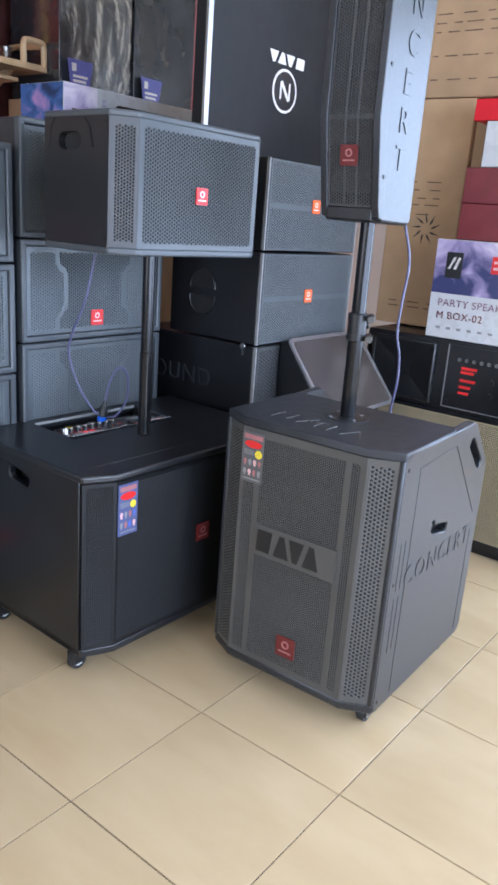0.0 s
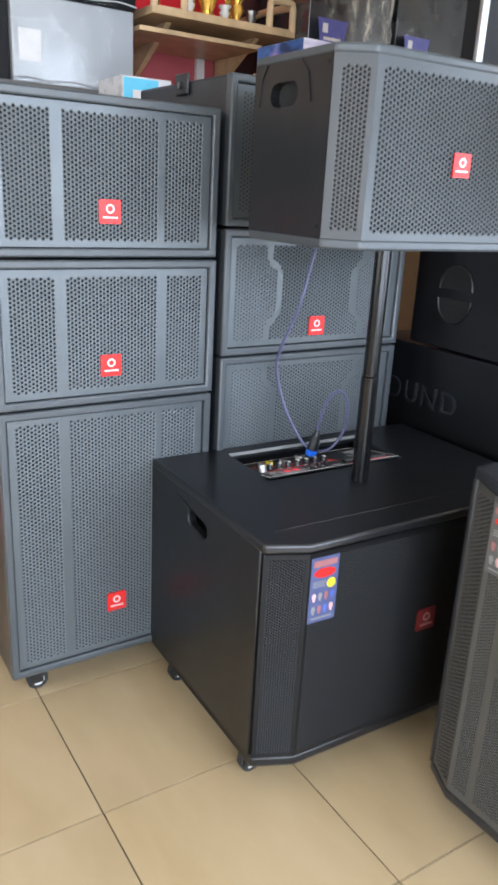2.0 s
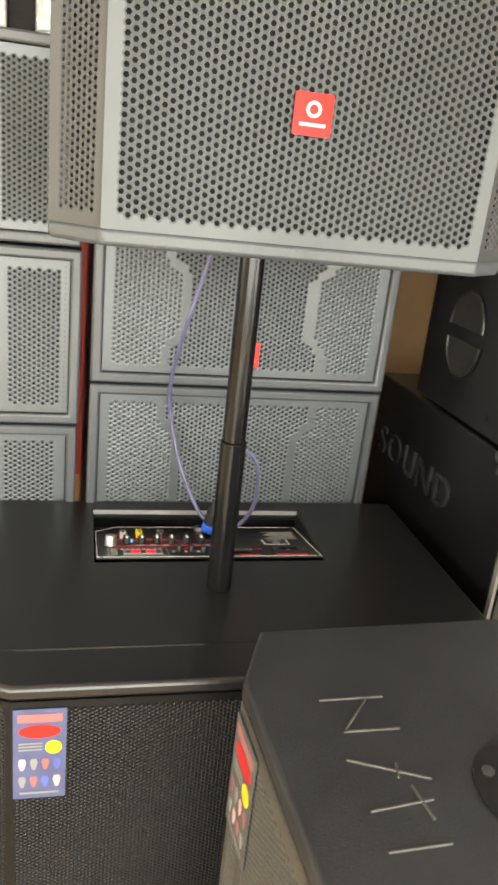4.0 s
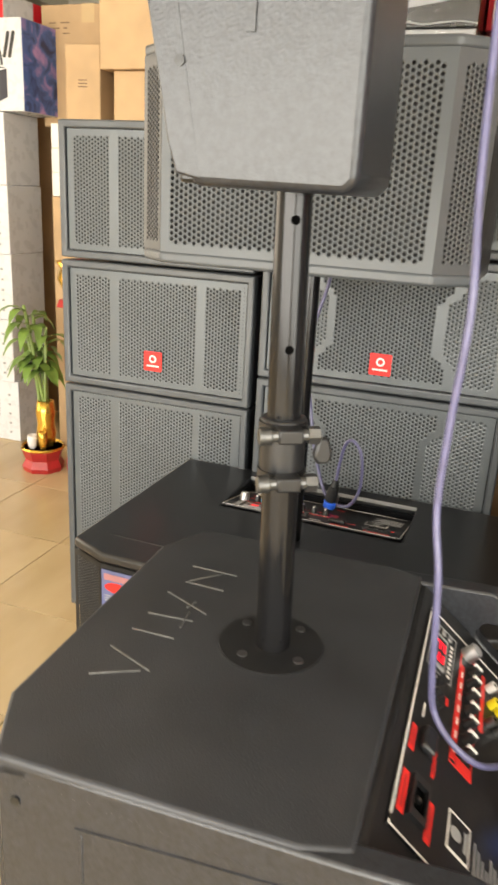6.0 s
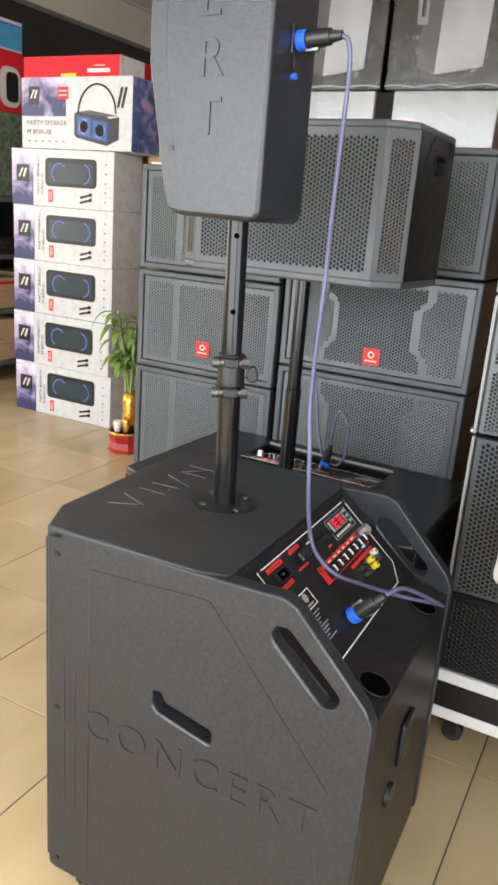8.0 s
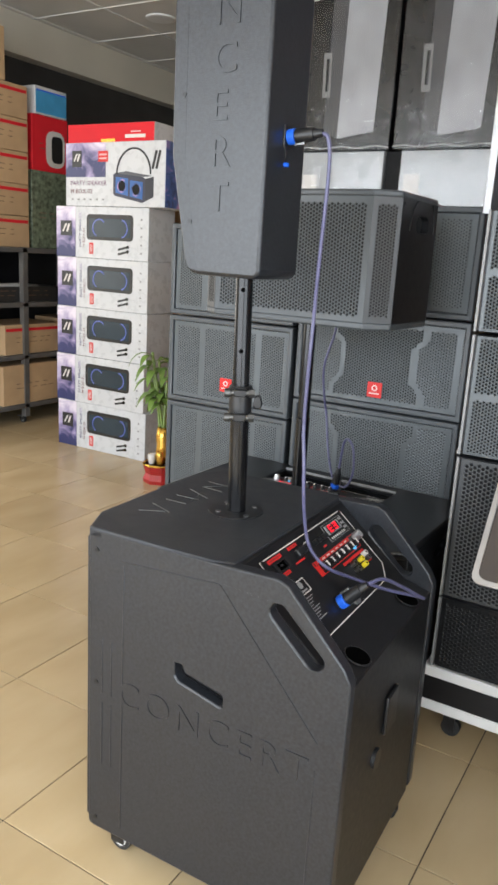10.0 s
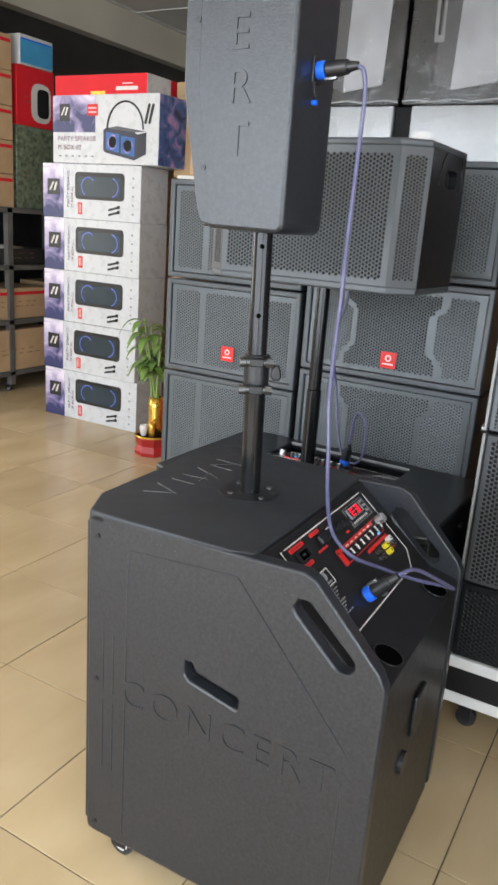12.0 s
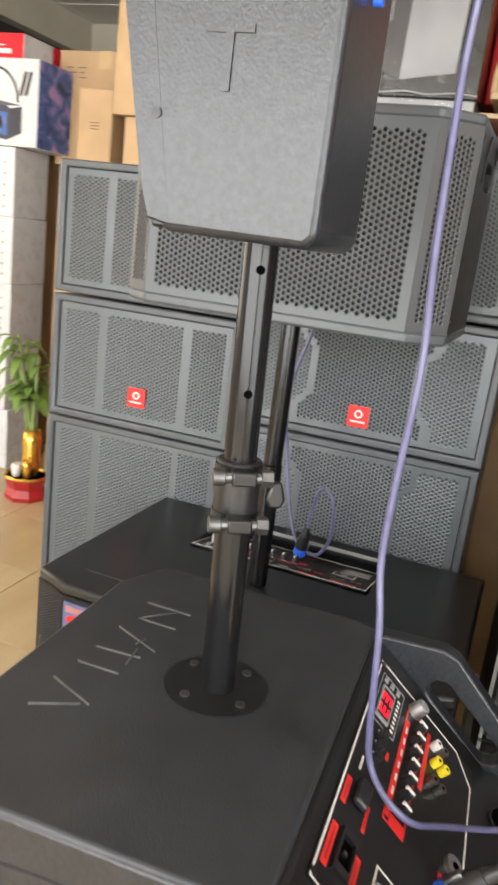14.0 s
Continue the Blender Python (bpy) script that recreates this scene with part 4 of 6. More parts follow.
ca = part("looped_cable", tube([(-1.545, 1.607, 0.615), (-1.54, 1.613, 0.66), (-1.527, 1.624, 0.705), (-1.515, 1.642, 0.718), (-1.51, 1.662, 0.69), (-1.515, 1.664, 0.62), (-1.53, 1.642, 0.572), (-1.545, 1.615, 0.562)], 0.0036), CABLE, None, smooth=True)
tagged(ca, "violet cable looping out of a lid panel plug", "cable")

# ---- stacked grey loudspeakers against the wall ----


def grey_cabinet(m, wid, z0, z1, depth, style, badge_at, castors=False, extra=""):
    """A front-loaded cabinet: box, rim, and a perforated front in three fields."""
    t = thing("grey_loudspeaker", m, "dark grey loudspeaker with perforated steel front and red badge" + extra, "loudspeaker", "stacked grey loudspeakers")
    h = z1 - z0
    part("cabinet", box(-depth, -0.004, 0, wid, z0 + 0.001, z1 - 0.001), BLACK_PAINT, t, bevel=0.006, seg=3)
    part("front_rim", holed([(0, z0), (wid, z0), (wid, z1), (0, z1)], [[(0.017, z0 + 0.017), (wid - 0.017, z0 + 0.017), (wid - 0.017, z1 - 0.017), (0.017, z1 - 0.017)]], -0.012, 0.014, "x"), GREY_FRAME, t, bevel=0.004)
    part("grille_back", box(-0.004, -0.002, 0.017, wid - 0.017, z0 + 0.017, z1 - 0.017), FOAM, t)
    gw, gh = wid - 0.038, h - 0.038
    if style == "plain":
        s0, s1 = 0.235 * gw, 0.735 * gw

        def keep(u, v):
            return 0.014 < u < gw - 0.016 and 0.012 < v < gh - 0.014 and not (s0 < u < s0 + 0.022 or s1 < u < s1 + 0.018)
    else:
        def keep(u, v):
            if not (0.016 < u < gw - 0.016 and 0.014 < v < gh - 0.014):
                return False
            e = min(v, gh - v) if gh < 0.45 else gh - v
            w0 = 0.098 + 0.03 * min(1, max(0, (e - 0.045) / 0.03))
            if w0 < u < w0 + 0.02 or gw - w0 - 0.02 < u < gw - w0:
                return False
            return 0.72 if u < w0 or u > gw - w0 else 1.0
    perforated("front_grille", (0.006, 0.019, z0 + 0.019), (0, 1, 0), (0, 0, 1), gw, gh, 0.0088, 0.0026, t, GREY_METAL, keep, "grey perforated steel grille")
    if badge_at:
        badge(t, face((0.007, badge_at[0] - 0.021, badge_at[1] - 0.021), (0, 1, 0), (0, 0, 1)), 0.046, RED)
    if castors:
        for x in (-0.06, -depth + 0.06):
            for y in (0.06, wid - 0.06):
                castor(t, x, y, z0)
    return t


C1 = pose(-1.658, 0.882, 0)
grey_cabinet(C1, 0.484, 0.086, 0.708, 0.46, "plain", (0.248, 0.221), True, " on castors")
grey_cabinet(C1, 0.486, 0.712, 1.008, 0.44, "plain", (0.239, 0.789))
grey_cabinet(C1, 0.484, 1.013, 1.312, 0.44, "plain", (0.239, 1.099))
C2 = pose(-1.654, 1.386, 0)
grey_cabinet(C2, 0.535, 0.086, 0.788, 0.46, "wave", None, True, " on castors")
grey_cabinet(C2, 0.537, 0.792, 1.074, 0.44, "wave", (0.268, 0.849))
grey_cabinet(C2, 0.535, 1.079, 1.382, 0.44, "wave", None)

# ---- black line loudspeakers on a road case ----
C3 = pose(-1.305, 2.014, 0)


def line_cabinet(m, z0, z1, back, grille, badge_at, handles=False, lettered=False):
    t = thing("line_loudspeaker", m, "black line loudspeaker with fine grille and silver edge, stacked", "loudspeaker", "stacked line loudspeakers")
    wd = 0.535
    part("cabinet", box(-back, -0.006, 0, wd, z0 + 0.001, z1 - 0.001), BLACK_SATIN, t, bevel=0.004)
    for y in (0.0, wd - 0.006):
        part("edge_strip", box(-0.006, 0.004, y, y + 0.006, z0 + 0.002, z1 - 0.002), SILVER_PAINT, t, "silver edge strip")
    part("grille_back", box(-0.006, -0.004, 0.012, wd - 0.012, z0 + 0.004, z1 - 0.004), VOID, t)
    g0, gw, gh = z0 + 0.004, wd - 0.024, z1 - z0 - 0.008
    perforated("front_grille", (0.003, 0.012, g0), (0, 1, 0), (0, 0, 1), gw, gh, 0.0085 if grille is GREY_METAL else 0.011, 0.0028 if grille is GREY_METAL else 0.0042, t, grille, (lambda u, v: 0.004 < u < gw - 0.004 and abs(v - gh / 2) > 0.008) if grille is GREY_METAL else (lambda u, v: 0.01 < u < gw - 0.01 and 0.008 < v < gh - 0.008), "fine perforated grille")
    if badge_at:
        badge(t, face((0.0045, badge_at[0] - 0.02, badge_at[1] - 0.02), (0, 1, 0), (0, 0, 1)), 0.042, ORANGE)
    if handles:
        zc = (z0 + z1) / 2
        for s in (1, -1):
            pts = [(-0.235 + 0.055 * math.cos(q), zc + s * (0.012 + 0.062 * math.sin(q))) for q in [math.pi * i / 10 for i in range(11)]]
            # dark plate proud of the side paints the shade of a grip pocket
            part("grip_pocket", prism(pts, -0.003, 0.002, "y"), VOID, t)
            part("grip_lip", tube([(x, -0.003, z) for x, z in pts], 0.0025, 8, 3), BLACK_PLASTIC, t)
        for z in (z0 + 0.03, z1 - 0.03, zc):
            screw(t, face((-0.12, -0.0005, z), (1, 0, 0), (0, 0, 1)), 0.005)
    if lettered:
        words("SOUND", 0.085, face((-0.50, -0.0008, z0 + 0.20), (1, 0, 0), (0, 0, 1)), t, BLACK_TOP, "raised_lettering", 0.004, 1.15)
    return t


line_cabinet(C3, 1.079, 1.352, 0.38, GREY_METAL, (0.262, 1.222), True)
line_cabinet(C3, 0.786, 1.075, 0.38, GREY_METAL, (0.262, 0.935), True)
line_cabinet(C3, 0.418, 0.782, 0.54, DARK_METAL, None, False, True)
line_cabinet(C3, 0.221, 0.414, 0.54, BLACK_METAL, None)
part_latch = thing("catch", C3 @ pose(-0.045, -0.002, 0.780), "steel butterfly catch on stacked line loudspeakers", "catch")
part("knob", cyl(0.011, -0.012, 0.0, 0, 0, axis="y", n=16), STEEL, part_latch, bevel=0.003)
part("hasp", box(-0.004, 0.004, -0.006, 0, -0.03, 0.012), STEEL, part_latch)
rc = thing("road_case", pose(-1.30, 1.998, 0), "low black road case with white edges on castors", "road case")
part("case", box(-0.58, -0.003, 0.004, 0.70, 0.098, 0.216), BLACK_SATIN, rc)
for z in (0.094, 0.190):
    part("edge_profile", box(-0.58, 0.0, 0.0, 0.704, z, z + 0.029), WHITE_TRIM, rc, "white edge profile", bevel=0.003)
for x, y in ((-0.07, 0.06), (-0.5, 0.06), (-0.07, 0.64), (-0.5, 0.64)):
    castor(rc, x, y, 0.094, RUBBER)
# ---- cartons, cases and the shrine ----


def carton(m, sx, sy, sz, label, material=CARTON, tape=True, name="carton", group=""):
    """A closed cardboard box with flaps, tape and soft edges; origin at the middle of its base."""
    t = thing(name, m, label, "box", group)
    part("board", box(-sx / 2, sx / 2, -sy / 2, sy / 2, 0, sz), material, t, bevel=0.004)
    if tape:
        part("tape", box(sx / 2 - 0.0005, sx / 2 + 0.0008, -0.03, 0.03, sz - 0.07, sz), TAPE, t, "clear tape strip")
        part("tape", box(-sx / 2, sx / 2 + 0.0008, -0.03, 0.03, sz, sz + 0.0008), TAPE, t, "clear tape strip")
    return t


def marks(t, m, w, rows, material=CARTON_INK, n=3, seed=0):
    """Printed bars for carton print too small to read."""
    rnd = random.Random(seed)
    for z in rows:
        x = 0.0
        while x < w - 0.02:
            L = rnd.uniform(0.02, 0.07)
            ob = part("print_bar", box(x, min(w, x + L), z, z + 0.0045, 0, 0.0007), material, t)
            ob.matrix_local = m
            x += L + rnd.uniform(0.015, 0.05)


def party_front(t, m, w, h, model):
    """The printed front of a party speaker carton, from the lower left corner m."""
    z = 0.0012
    if model == 1:
        flat("haze_band", m, w * 0.22, h, PURPLE, t, "purple stage photo band")
        e = flat("emblem", m @ pose(w * 0.05, h * 0.42, z), w * 0.13, h * 0.30, BLACK_PLASTIC, t, "black emblem square")
        part("emblem_stroke", prism([(w * 0.02, h * 0.08), (w * 0.035, h * 0.08), (w * 0.075, h * 0.24), (w * 0.055, h * 0.24)], z, z + 0.0006), PALE, e)
        part("emblem_stroke", prism([(w * 0.065, h * 0.08), (w * 0.085, h * 0.08), (w * 0.11, h * 0.24), (w * 0.09, h * 0.24)], z, z + 0.0006), PALE, e)
        for text, dx, size, ink in (("PARTY SPEAKER", 0.285, 0.026, PURPLE), ("M BOX-01", 0.325, 0.024, DARK_RED)):
            words(text, size, m @ pose(w * dx, h * 0.2, z, 0, 0, 90), t, ink, "caption", 0.0004, 1.05)
        sp = flat("speaker_picture", m @ pose(w * 0.345, h * 0.36, 0), w * 0.50, h * 0.50, BLACK_PLASTIC, t, "picture of a dark speaker with blue rings", corner=0.022)
        part("screen", box(w * 0.03, w * 0.47, h * 0.06, h * 0.42, z, z + 0.0005), mat("deep_teal_print", (0.018, 0.035, 0.05), 0.25), sp)
        for cx in (0.14, 0.37):
            ring = [(w * cx + 0.052 * math.cos(q), h * 0.235 + 0.052 * math.sin(q)) for q in [radians(a) for a in range(-80 if cx > 0.2 else 40, 90 if cx > 0.2 else 250, 20)]]
            bm = bmesh.new()
            for (x0, y0), (x1, y1) in zip(ring, ring[1:]):
                c = Vector((w * cx, h * 0.235))
                v = [bm.verts.new((*(c + (Vector(p) - c) * f), z + 0.0012)) for p, f in (((x0, y0), 1), ((x1, y1), 1), ((x1, y1), 0.86), ((x0, y0), 0.86))]
                bm.faces.new(v)
            part("ring", bm, BLUE_LIGHT, sp)
        tg = flat("red_tag", m @ pose(w * 0.375, h * 0.08, 0), w * 0.045, h * 0.22, RED, t)
        part("tag_line", box(w * 0.012, w * 0.018, h * 0.03, h * 0.19, z, z + 0.0005), PALE, tg)
        part("tag_line", box(w * 0.027, w * 0.033, h * 0.03, h * 0.19, z, z + 0.0005), PALE, tg)
        for k in range(2):
            ob = part("microphone_picture", prism(slot(0, 0, 0.075, 0.012, 14), 0, z), BLACK_PLASTIC, t)
            ob.matrix_local = m @ pose(w * 0.74, h * (0.13 + 0.09 * k), 0)
            part("head_picture", prism(slot(0.034, 0.0085, 0.022, 0.019, 14), z, z + 0.0004), DARK_CARD, ob)
        for k in range(5):
            ob = part("icon", box(-0.006, 0.006, -0.005, 0.005, 0, z), SILVER_PAINT, t)
            ob.matrix_local = m @ pose(w * 0.93, h * (0.14 + 0.16 * k), 0)
    else:
        flat("haze_band", m @ pose(0, h * 0.46, 0), w * 0.42, h * 0.54, PURPLE, t, "purple stage photo band")
        e = flat("emblem", m @ pose(w * 0.07, h * 0.62, z), w * 0.10, h * 0.26, BLACK_PLASTIC, t, "black emblem square")
        part("emblem_stroke", prism([(w * 0.015, h * 0.09), (w * 0.027, h * 0.09), (w * 0.06, h * 0.21), (w * 0.045, h * 0.21)], z, z + 0.0006), PALE, e)
        part("emblem_stroke", prism([(w * 0.05, h * 0.09), (w * 0.065, h * 0.09), (w * 0.088, h * 0.21), (w * 0.073, h * 0.21)], z, z + 0.0006), PALE, e)
        words("PARTY SPEAKER", h * 0.105, m @ pose(w * 0.05, h * 0.33, z), t, MAUVE_INK, "caption", 0.0004, 1.1)
        words("M BOX-02", h * 0.105, m @ pose(w * 0.05, h * 0.20, z), t, DARK_RED, "caption", 0.0004, 1.1)
        for k in range(6):
            ob = part("icon", box(0, 0.016, 0, 0.009, 0, z), SILVER_PAINT, t)
            ob.matrix_local = m @ pose(w * (0.06 + 0.065 * k), h * 0.09, 0)
        tg = flat("red_tag", m @ pose(w * 0.345, h * 0.70, z), w * 0.10, h * 0.17, RED, t)
        for k in range(2):
            part("tag_line", box(w * 0.012, w * 0.088, h * (0.04 + 0.06 * k), h * (0.065 + 0.06 * k), z, z + 0.0005), PINK, tg)

        def pic(points):
            return [(w * x, h * y) for x, y in points]

        c = part("speaker_picture", prism(pic(((0.50, 0.20), (0.52, 0.165), (0.79, 0.06), (0.815, 0.08), (0.815, 0.43), (0.79, 0.46), (0.52, 0.52), (0.50, 0.50))), 0, z), mat("navy_print", (0.016, 0.02, 0.045), 0.3), t, "picture of a portable speaker with blue lit cones")
        c.matrix_local = m
        part("side_picture", prism(pic(((0.815, 0.08), (0.895, 0.15), (0.895, 0.46), (0.815, 0.43))), 0, z), mat("dark_navy_print", (0.010, 0.012, 0.025), 0.3), c)
        part("top_picture", prism(pic(((0.52, 0.52), (0.79, 0.46), (0.895, 0.47), (0.63, 0.55))), 0, z), mat("slate_print", (0.06, 0.065, 0.08), 0.3), c)
        for k in range(2):
            x0, dy = 0.525 + 0.142 * k, -0.055 * k
            part("lit_square", prism(pic(((x0, 0.215 + dy), (x0 + 0.125, 0.165 + dy), (x0 + 0.125, 0.435 + dy), (x0, 0.465 + dy))), z, z + 0.0005), mat("print_azure", (0.02, 0.10, 0.34), 0.3), c)
            for q, (r, mt) in enumerate(((0.105, NIGHT), (0.08, VOID))):
                part("cone", prism([(w * (x0 + 0.0625) + h * r * 0.95 * math.cos(g), h * (0.32 + dy) + h * r * 1.05 * math.sin(g)) for g in [k2 * math.pi / 12 for k2 in range(24)]], z + 0.0005 * (q + 1), z + 0.0005 * (q + 2)), mt, c)
        arc = [(w * (0.70 + 0.165 * math.cos(q)), h * (0.50 + 0.40 * math.sin(q)), 0.001) for q in [radians(g) for g in range(0, 181, 15)]]
        ob = part("carry_handle_picture", tube(arc, 0.005, 6, 2), BLACK_PLASTIC, t)
        ob.matrix_local = m
        for k in range(2):
            ob = part("microphone_picture", prism(slot(0, 0, 0.10, 0.016, 75), 0, z), BLACK_PLASTIC, t)
            ob.matrix_local = m @ pose(w * (0.90 + 0.035 * k), h * 0.72, 0)


STACK_X, STACK_Y = -2.893, -0.912
for i, (dy, rz) in enumerate(((0.004, 0.4), (-0.006, -0.5), (0.0, 0.3), (0.004, -0.3), (-0.004, 0.5))):
    t = thing("party_speaker_box", pose(STACK_X, STACK_Y + dy, 0.2885 * i, 0, 0, rz), "white printed party speaker box with dark speaker picture, stacked", "box", "stacked party speaker boxes")
    part("board", box(-0.24, 0, 0, 0.692, 0.0005, 0.2880), WHITE_CARD, t, bevel=0.003)
    party_front(t, face((0.0004, 0.002, 0.002), (0, 1, 0), (0, 0, 1)), 0.688, 0.284, 1)
    part("flap_seam", box(-0.235, -0.005, 0.6915, 0.6925, 0.142, 0.1435), WHITE_SIDE, t)
t = thing("portable_speaker_box", pose(-2.89, -0.835, 1.4432, 0, 0, -0.6), "white portable party speaker box with a blue lit speaker picture", "box")
part("board", box(-0.26, 0, 0, 0.728, 0, 0.342), WHITE_CARD, t, bevel=0.003)
party_front(t, face((0.0004, 0.002, 0.002), (0, 1, 0), (0, 0, 1)), 0.724, 0.338, 2)
flat("dark_side_print", face((-0.002, 0.7284, 0.002), (-1, 0, 0), (0, 0, 1)), 0.256, 0.338, NIGHT, t)
t = thing("red_box", pose(-2.90, -0.825, 1.7858, 0, 0, 0.6), "flat red and white glossy box on a speaker box", "box")
part("board", box(-0.30, 0, 0, 0.62, 0, 0.098), WHITE_CARD, t, bevel=0.002)
flat("red_front", face((0.0004, 0.001, 0.001), (0, 1, 0), (0, 0, 1)), 0.618, 0.096, RED_CARD, t)
flat("white_strip", face((0.0018, 0.42, 0.02), (0, 1, 0), (0, 0, 1)), 0.14, 0.018, PALE, t)
flat("gold_strip", face((0.0018, 0.25, 0.002), (0, 1, 0), (0, 0, 1)), 0.10, 0.016, GOLD, t)
marks(t, face((0.0018, 0.46, 0.05), (0, 1, 0), (0, 0, 1)), 0.10, (0.0,), PALE, seed=2)
flat("red_side", face((-0.20, 0.6204, 0.001), (-1, 0, 0), (0, 0, 1)), 0.10, 0.096, RED_CARD, t)

# cartons behind the grey stacks
carton(pose(-3.17, 0.34, 0), 0.48, 0.72, 1.12, "tall brown carton standing behind a shrine")
for k in range(3):
    q = thing("small_white_box", pose(-3.05, 0.15, 1.121 + 0.0945 * k, 0, 0, 1.2 * k - 1), "small white box with a red square, stacked", "box", "small white boxes")
    part("board", box(-0.13, 0.13, -0.16, 0.18, 0, 0.094), WHITE_SIDE, q, bevel=0.002)
    flat("red_square", face((0.1304, -0.06, 0.014), (0, 1, 0), (0, 0, 1)), 0.09, 0.064, RED, q)
carton(pose(-3.10, 0.52, 1.121), 0.36, 0.34, 0.283, "brown carton beside small white boxes", tape=False)
t = carton(pose(-3.00, 0.155, 1.406, 0, 0, 2), 0.20, 0.155, 0.284, "narrow brown carton standing on white boxes", tape=False)
marks(t, face((0.1004, -0.02, 0.13), (0, 1, 0), (0, 0, 1)), 0.04, (0, 0.012, 0.024), seed=5)
t = carton(pose(-3.28, 0.06, 1.406, 0, 0, -1), 0.34, 0.46, 0.47, "wide brown carton behind a narrow one")
marks(t, face((0.1706, -0.19, 0.36), (0, 1, 0), (0, 0, 1)), 0.10, (0, 0.02, 0.04), seed=3)
carton(pose(-3.09, 0.47, 1.406, 0, 0, 1), 0.36, 0.36, 0.190, "low brown carton on other cartons", tape=False)
carton(pose(-3.08, 0.46, 1.598, 0, 0, -1), 0.40, 0.42, 0.42, "square brown carton with shiny tape")
carton(pose(-3.5, 0.2, 0), 0.14, 0.5, 1.405, "brown carton behind stacked cartons", tape=False)

# floor shrine with plant
sh = thing("floor_shrine", pose(-2.74, 0.42, 0), "red lacquered floor shrine with gilded trim", "shrine")
part("plinth", box(-0.14, 0.06, -0.24, 0.30, 0, 0.06), LACQUER, sh, bevel=0.006)
part("back_board", box(-0.14, -0.12, -0.22, 0.28, 0.06, 0.70), LACQUER, sh, bevel=0.004)
for y in (-0.20, 0.25):
    part("pillar", lathe([(0.034, 0.06), (0.038, 0.08), (0.030, 0.11), (0.030, 0.62), (0.038, 0.66), (0.036, 0.70)], 16), LACQUER, sh).location = (0.0, y, 0)
part("roof", prism([(-0.15, 0.70), (0.07, 0.70), (0.05, 0.73), (-0.15, 0.74)], -0.26, 0.30, "y"), LACQUER, sh, bevel=0.004)
bw = thing("gilded_bowl", pose(-2.74, 0.21, 0.74), "gilded incense bowl on a red shrine", "bowl")
part("bowl", lathe([(0.03, 0), (0.05, 0.02), (0.075, 0.07), (0.06, 0.11), (0.08, 0.14), (0.07, 0.14), (0.05, 0.10)], 24), GOLD, bw, smooth=True)
tr = thing("offering_stand", pose(-2.66, 0.08, 0), "small red stand with gilded rim on the floor", "stand")
part("stand", lathe([(0.085, 0.0), (0.09, 0.02), (0.075, 0.05), (0.088, 0.09), (0.088, 0.10)], 8), LACQUER, tr)
part("rim", lathe([(0.088, 0.094), (0.094, 0.10), (0.088, 0.108), (0.082, 0.10)], 24), GOLD, tr)
for x, y, r, hh, mt, nm in ((-2.615, 0.06, 0.022, 0.06, PALE, "white_cup"), (-2.62, 0.11, 0.02, 0.08, GOLD, "gilded_cup")):
    q = thing(nm, pose(x, y, 0.1005), "small " + nm.replace("_", " ") + " on a red stand", "cup")
    part("bowl", lathe([(r * 0.6, 0), (r * 0.8, hh * 0.2), (r, hh * 0.7), (r * 0.9, hh), (r * 0.75, hh), (r * 0.6, hh * 0.3)], 18), mt, q, smooth=True)
va = thing("bamboo_vase", pose(-2.68, 0.085, 0.1005), "gilded vase holding green lucky bamboo", "plant")
part("vase", lathe([(0.035, 0), (0.042, 0.05), (0.036, 0.10), (0.042, 0.15), (0.034, 0.20), (0.028, 0.20), (0.02, 0.06)], 20), GOLD, va, smooth=True)
rnd = random.Random(4)
for i in range(5):
    a0 = rnd.uniform(0, 6.28)
    bx, by = 0.014 * math.cos(a0), 0.014 * math.sin(a0)
    top = 0.42 + 0.045 * i
    lean = (rnd.uniform(-0.05, 0.05), rnd.uniform(-0.09, 0.03))
    part("stalk", tube([(bx, by, 0.08), (bx + lean[0] * 0.4, by + lean[1] * 0.4, 0.3), (bx + lean[0], by + lean[1], top)], 0.007, 7, 4), STALK, va)
    for j in range(10):
        az, L = rnd.uniform(0, 6.28), rnd.uniform(0.10, 0.18)
        f = rnd.uniform(0.4, 1.0)
        o = Vector((bx + lean[0] * f, by + lean[1] * f, 0.2 + (top - 0.2) * f))
        d = Vector((math.cos(az), math.sin(az), 0))
        side = Vector((-d.y, d.x, 0))
        bm, rows = bmesh.new(), []
        for q in range(6):
            u = q / 5
            p = o + d * L * u * (1 - 0.25 * u) + Vector((0, 0, L * (0.6 * u - 0.95 * u * u)))
            wd = 0.021 * math.sin(math.pi * min(0.98, 0.08 + 0.9 * u)) + 0.0006
            rows.append((bm.verts.new(p - side * wd), bm.verts.new(p + Vector((0, 0, -0.004))), bm.verts.new(p + side * wd)))
        for p, q in zip(rows, rows[1:]):
            bm.faces.new((p[0], p[1], q[1], q[0]))
            bm.faces.new((p[1], p[2], q[2], q[1]))
        part("leaf", bm, LEAF, va, smooth=True)

# steel rack against the back with cartons
rk = thing("steel_rack", pose(-2.4, -1.45, 0), "grey steel rack with loaded shelves on castors", "rack")
for x in (0, -0.72, -1.5):
    for y in (0, -0.45):
        part("upright", box(x - 0.02, x + 0.02, y - 0.02, y + 0.02, 0.05, 1.19), RACK, rk)
for z in (0.13, 0.47, 0.82, 1.175):
    part("shelf", box(-1.52, 0.02, -0.47, 0.02, z - 0.02, z + 0.012), RACK, rk, bevel=0.003)
part("back_sheet", box(-1.52, 0.02, -0.49, -0.472, 0.05, 1.19), BLACK_SATIN, rk)
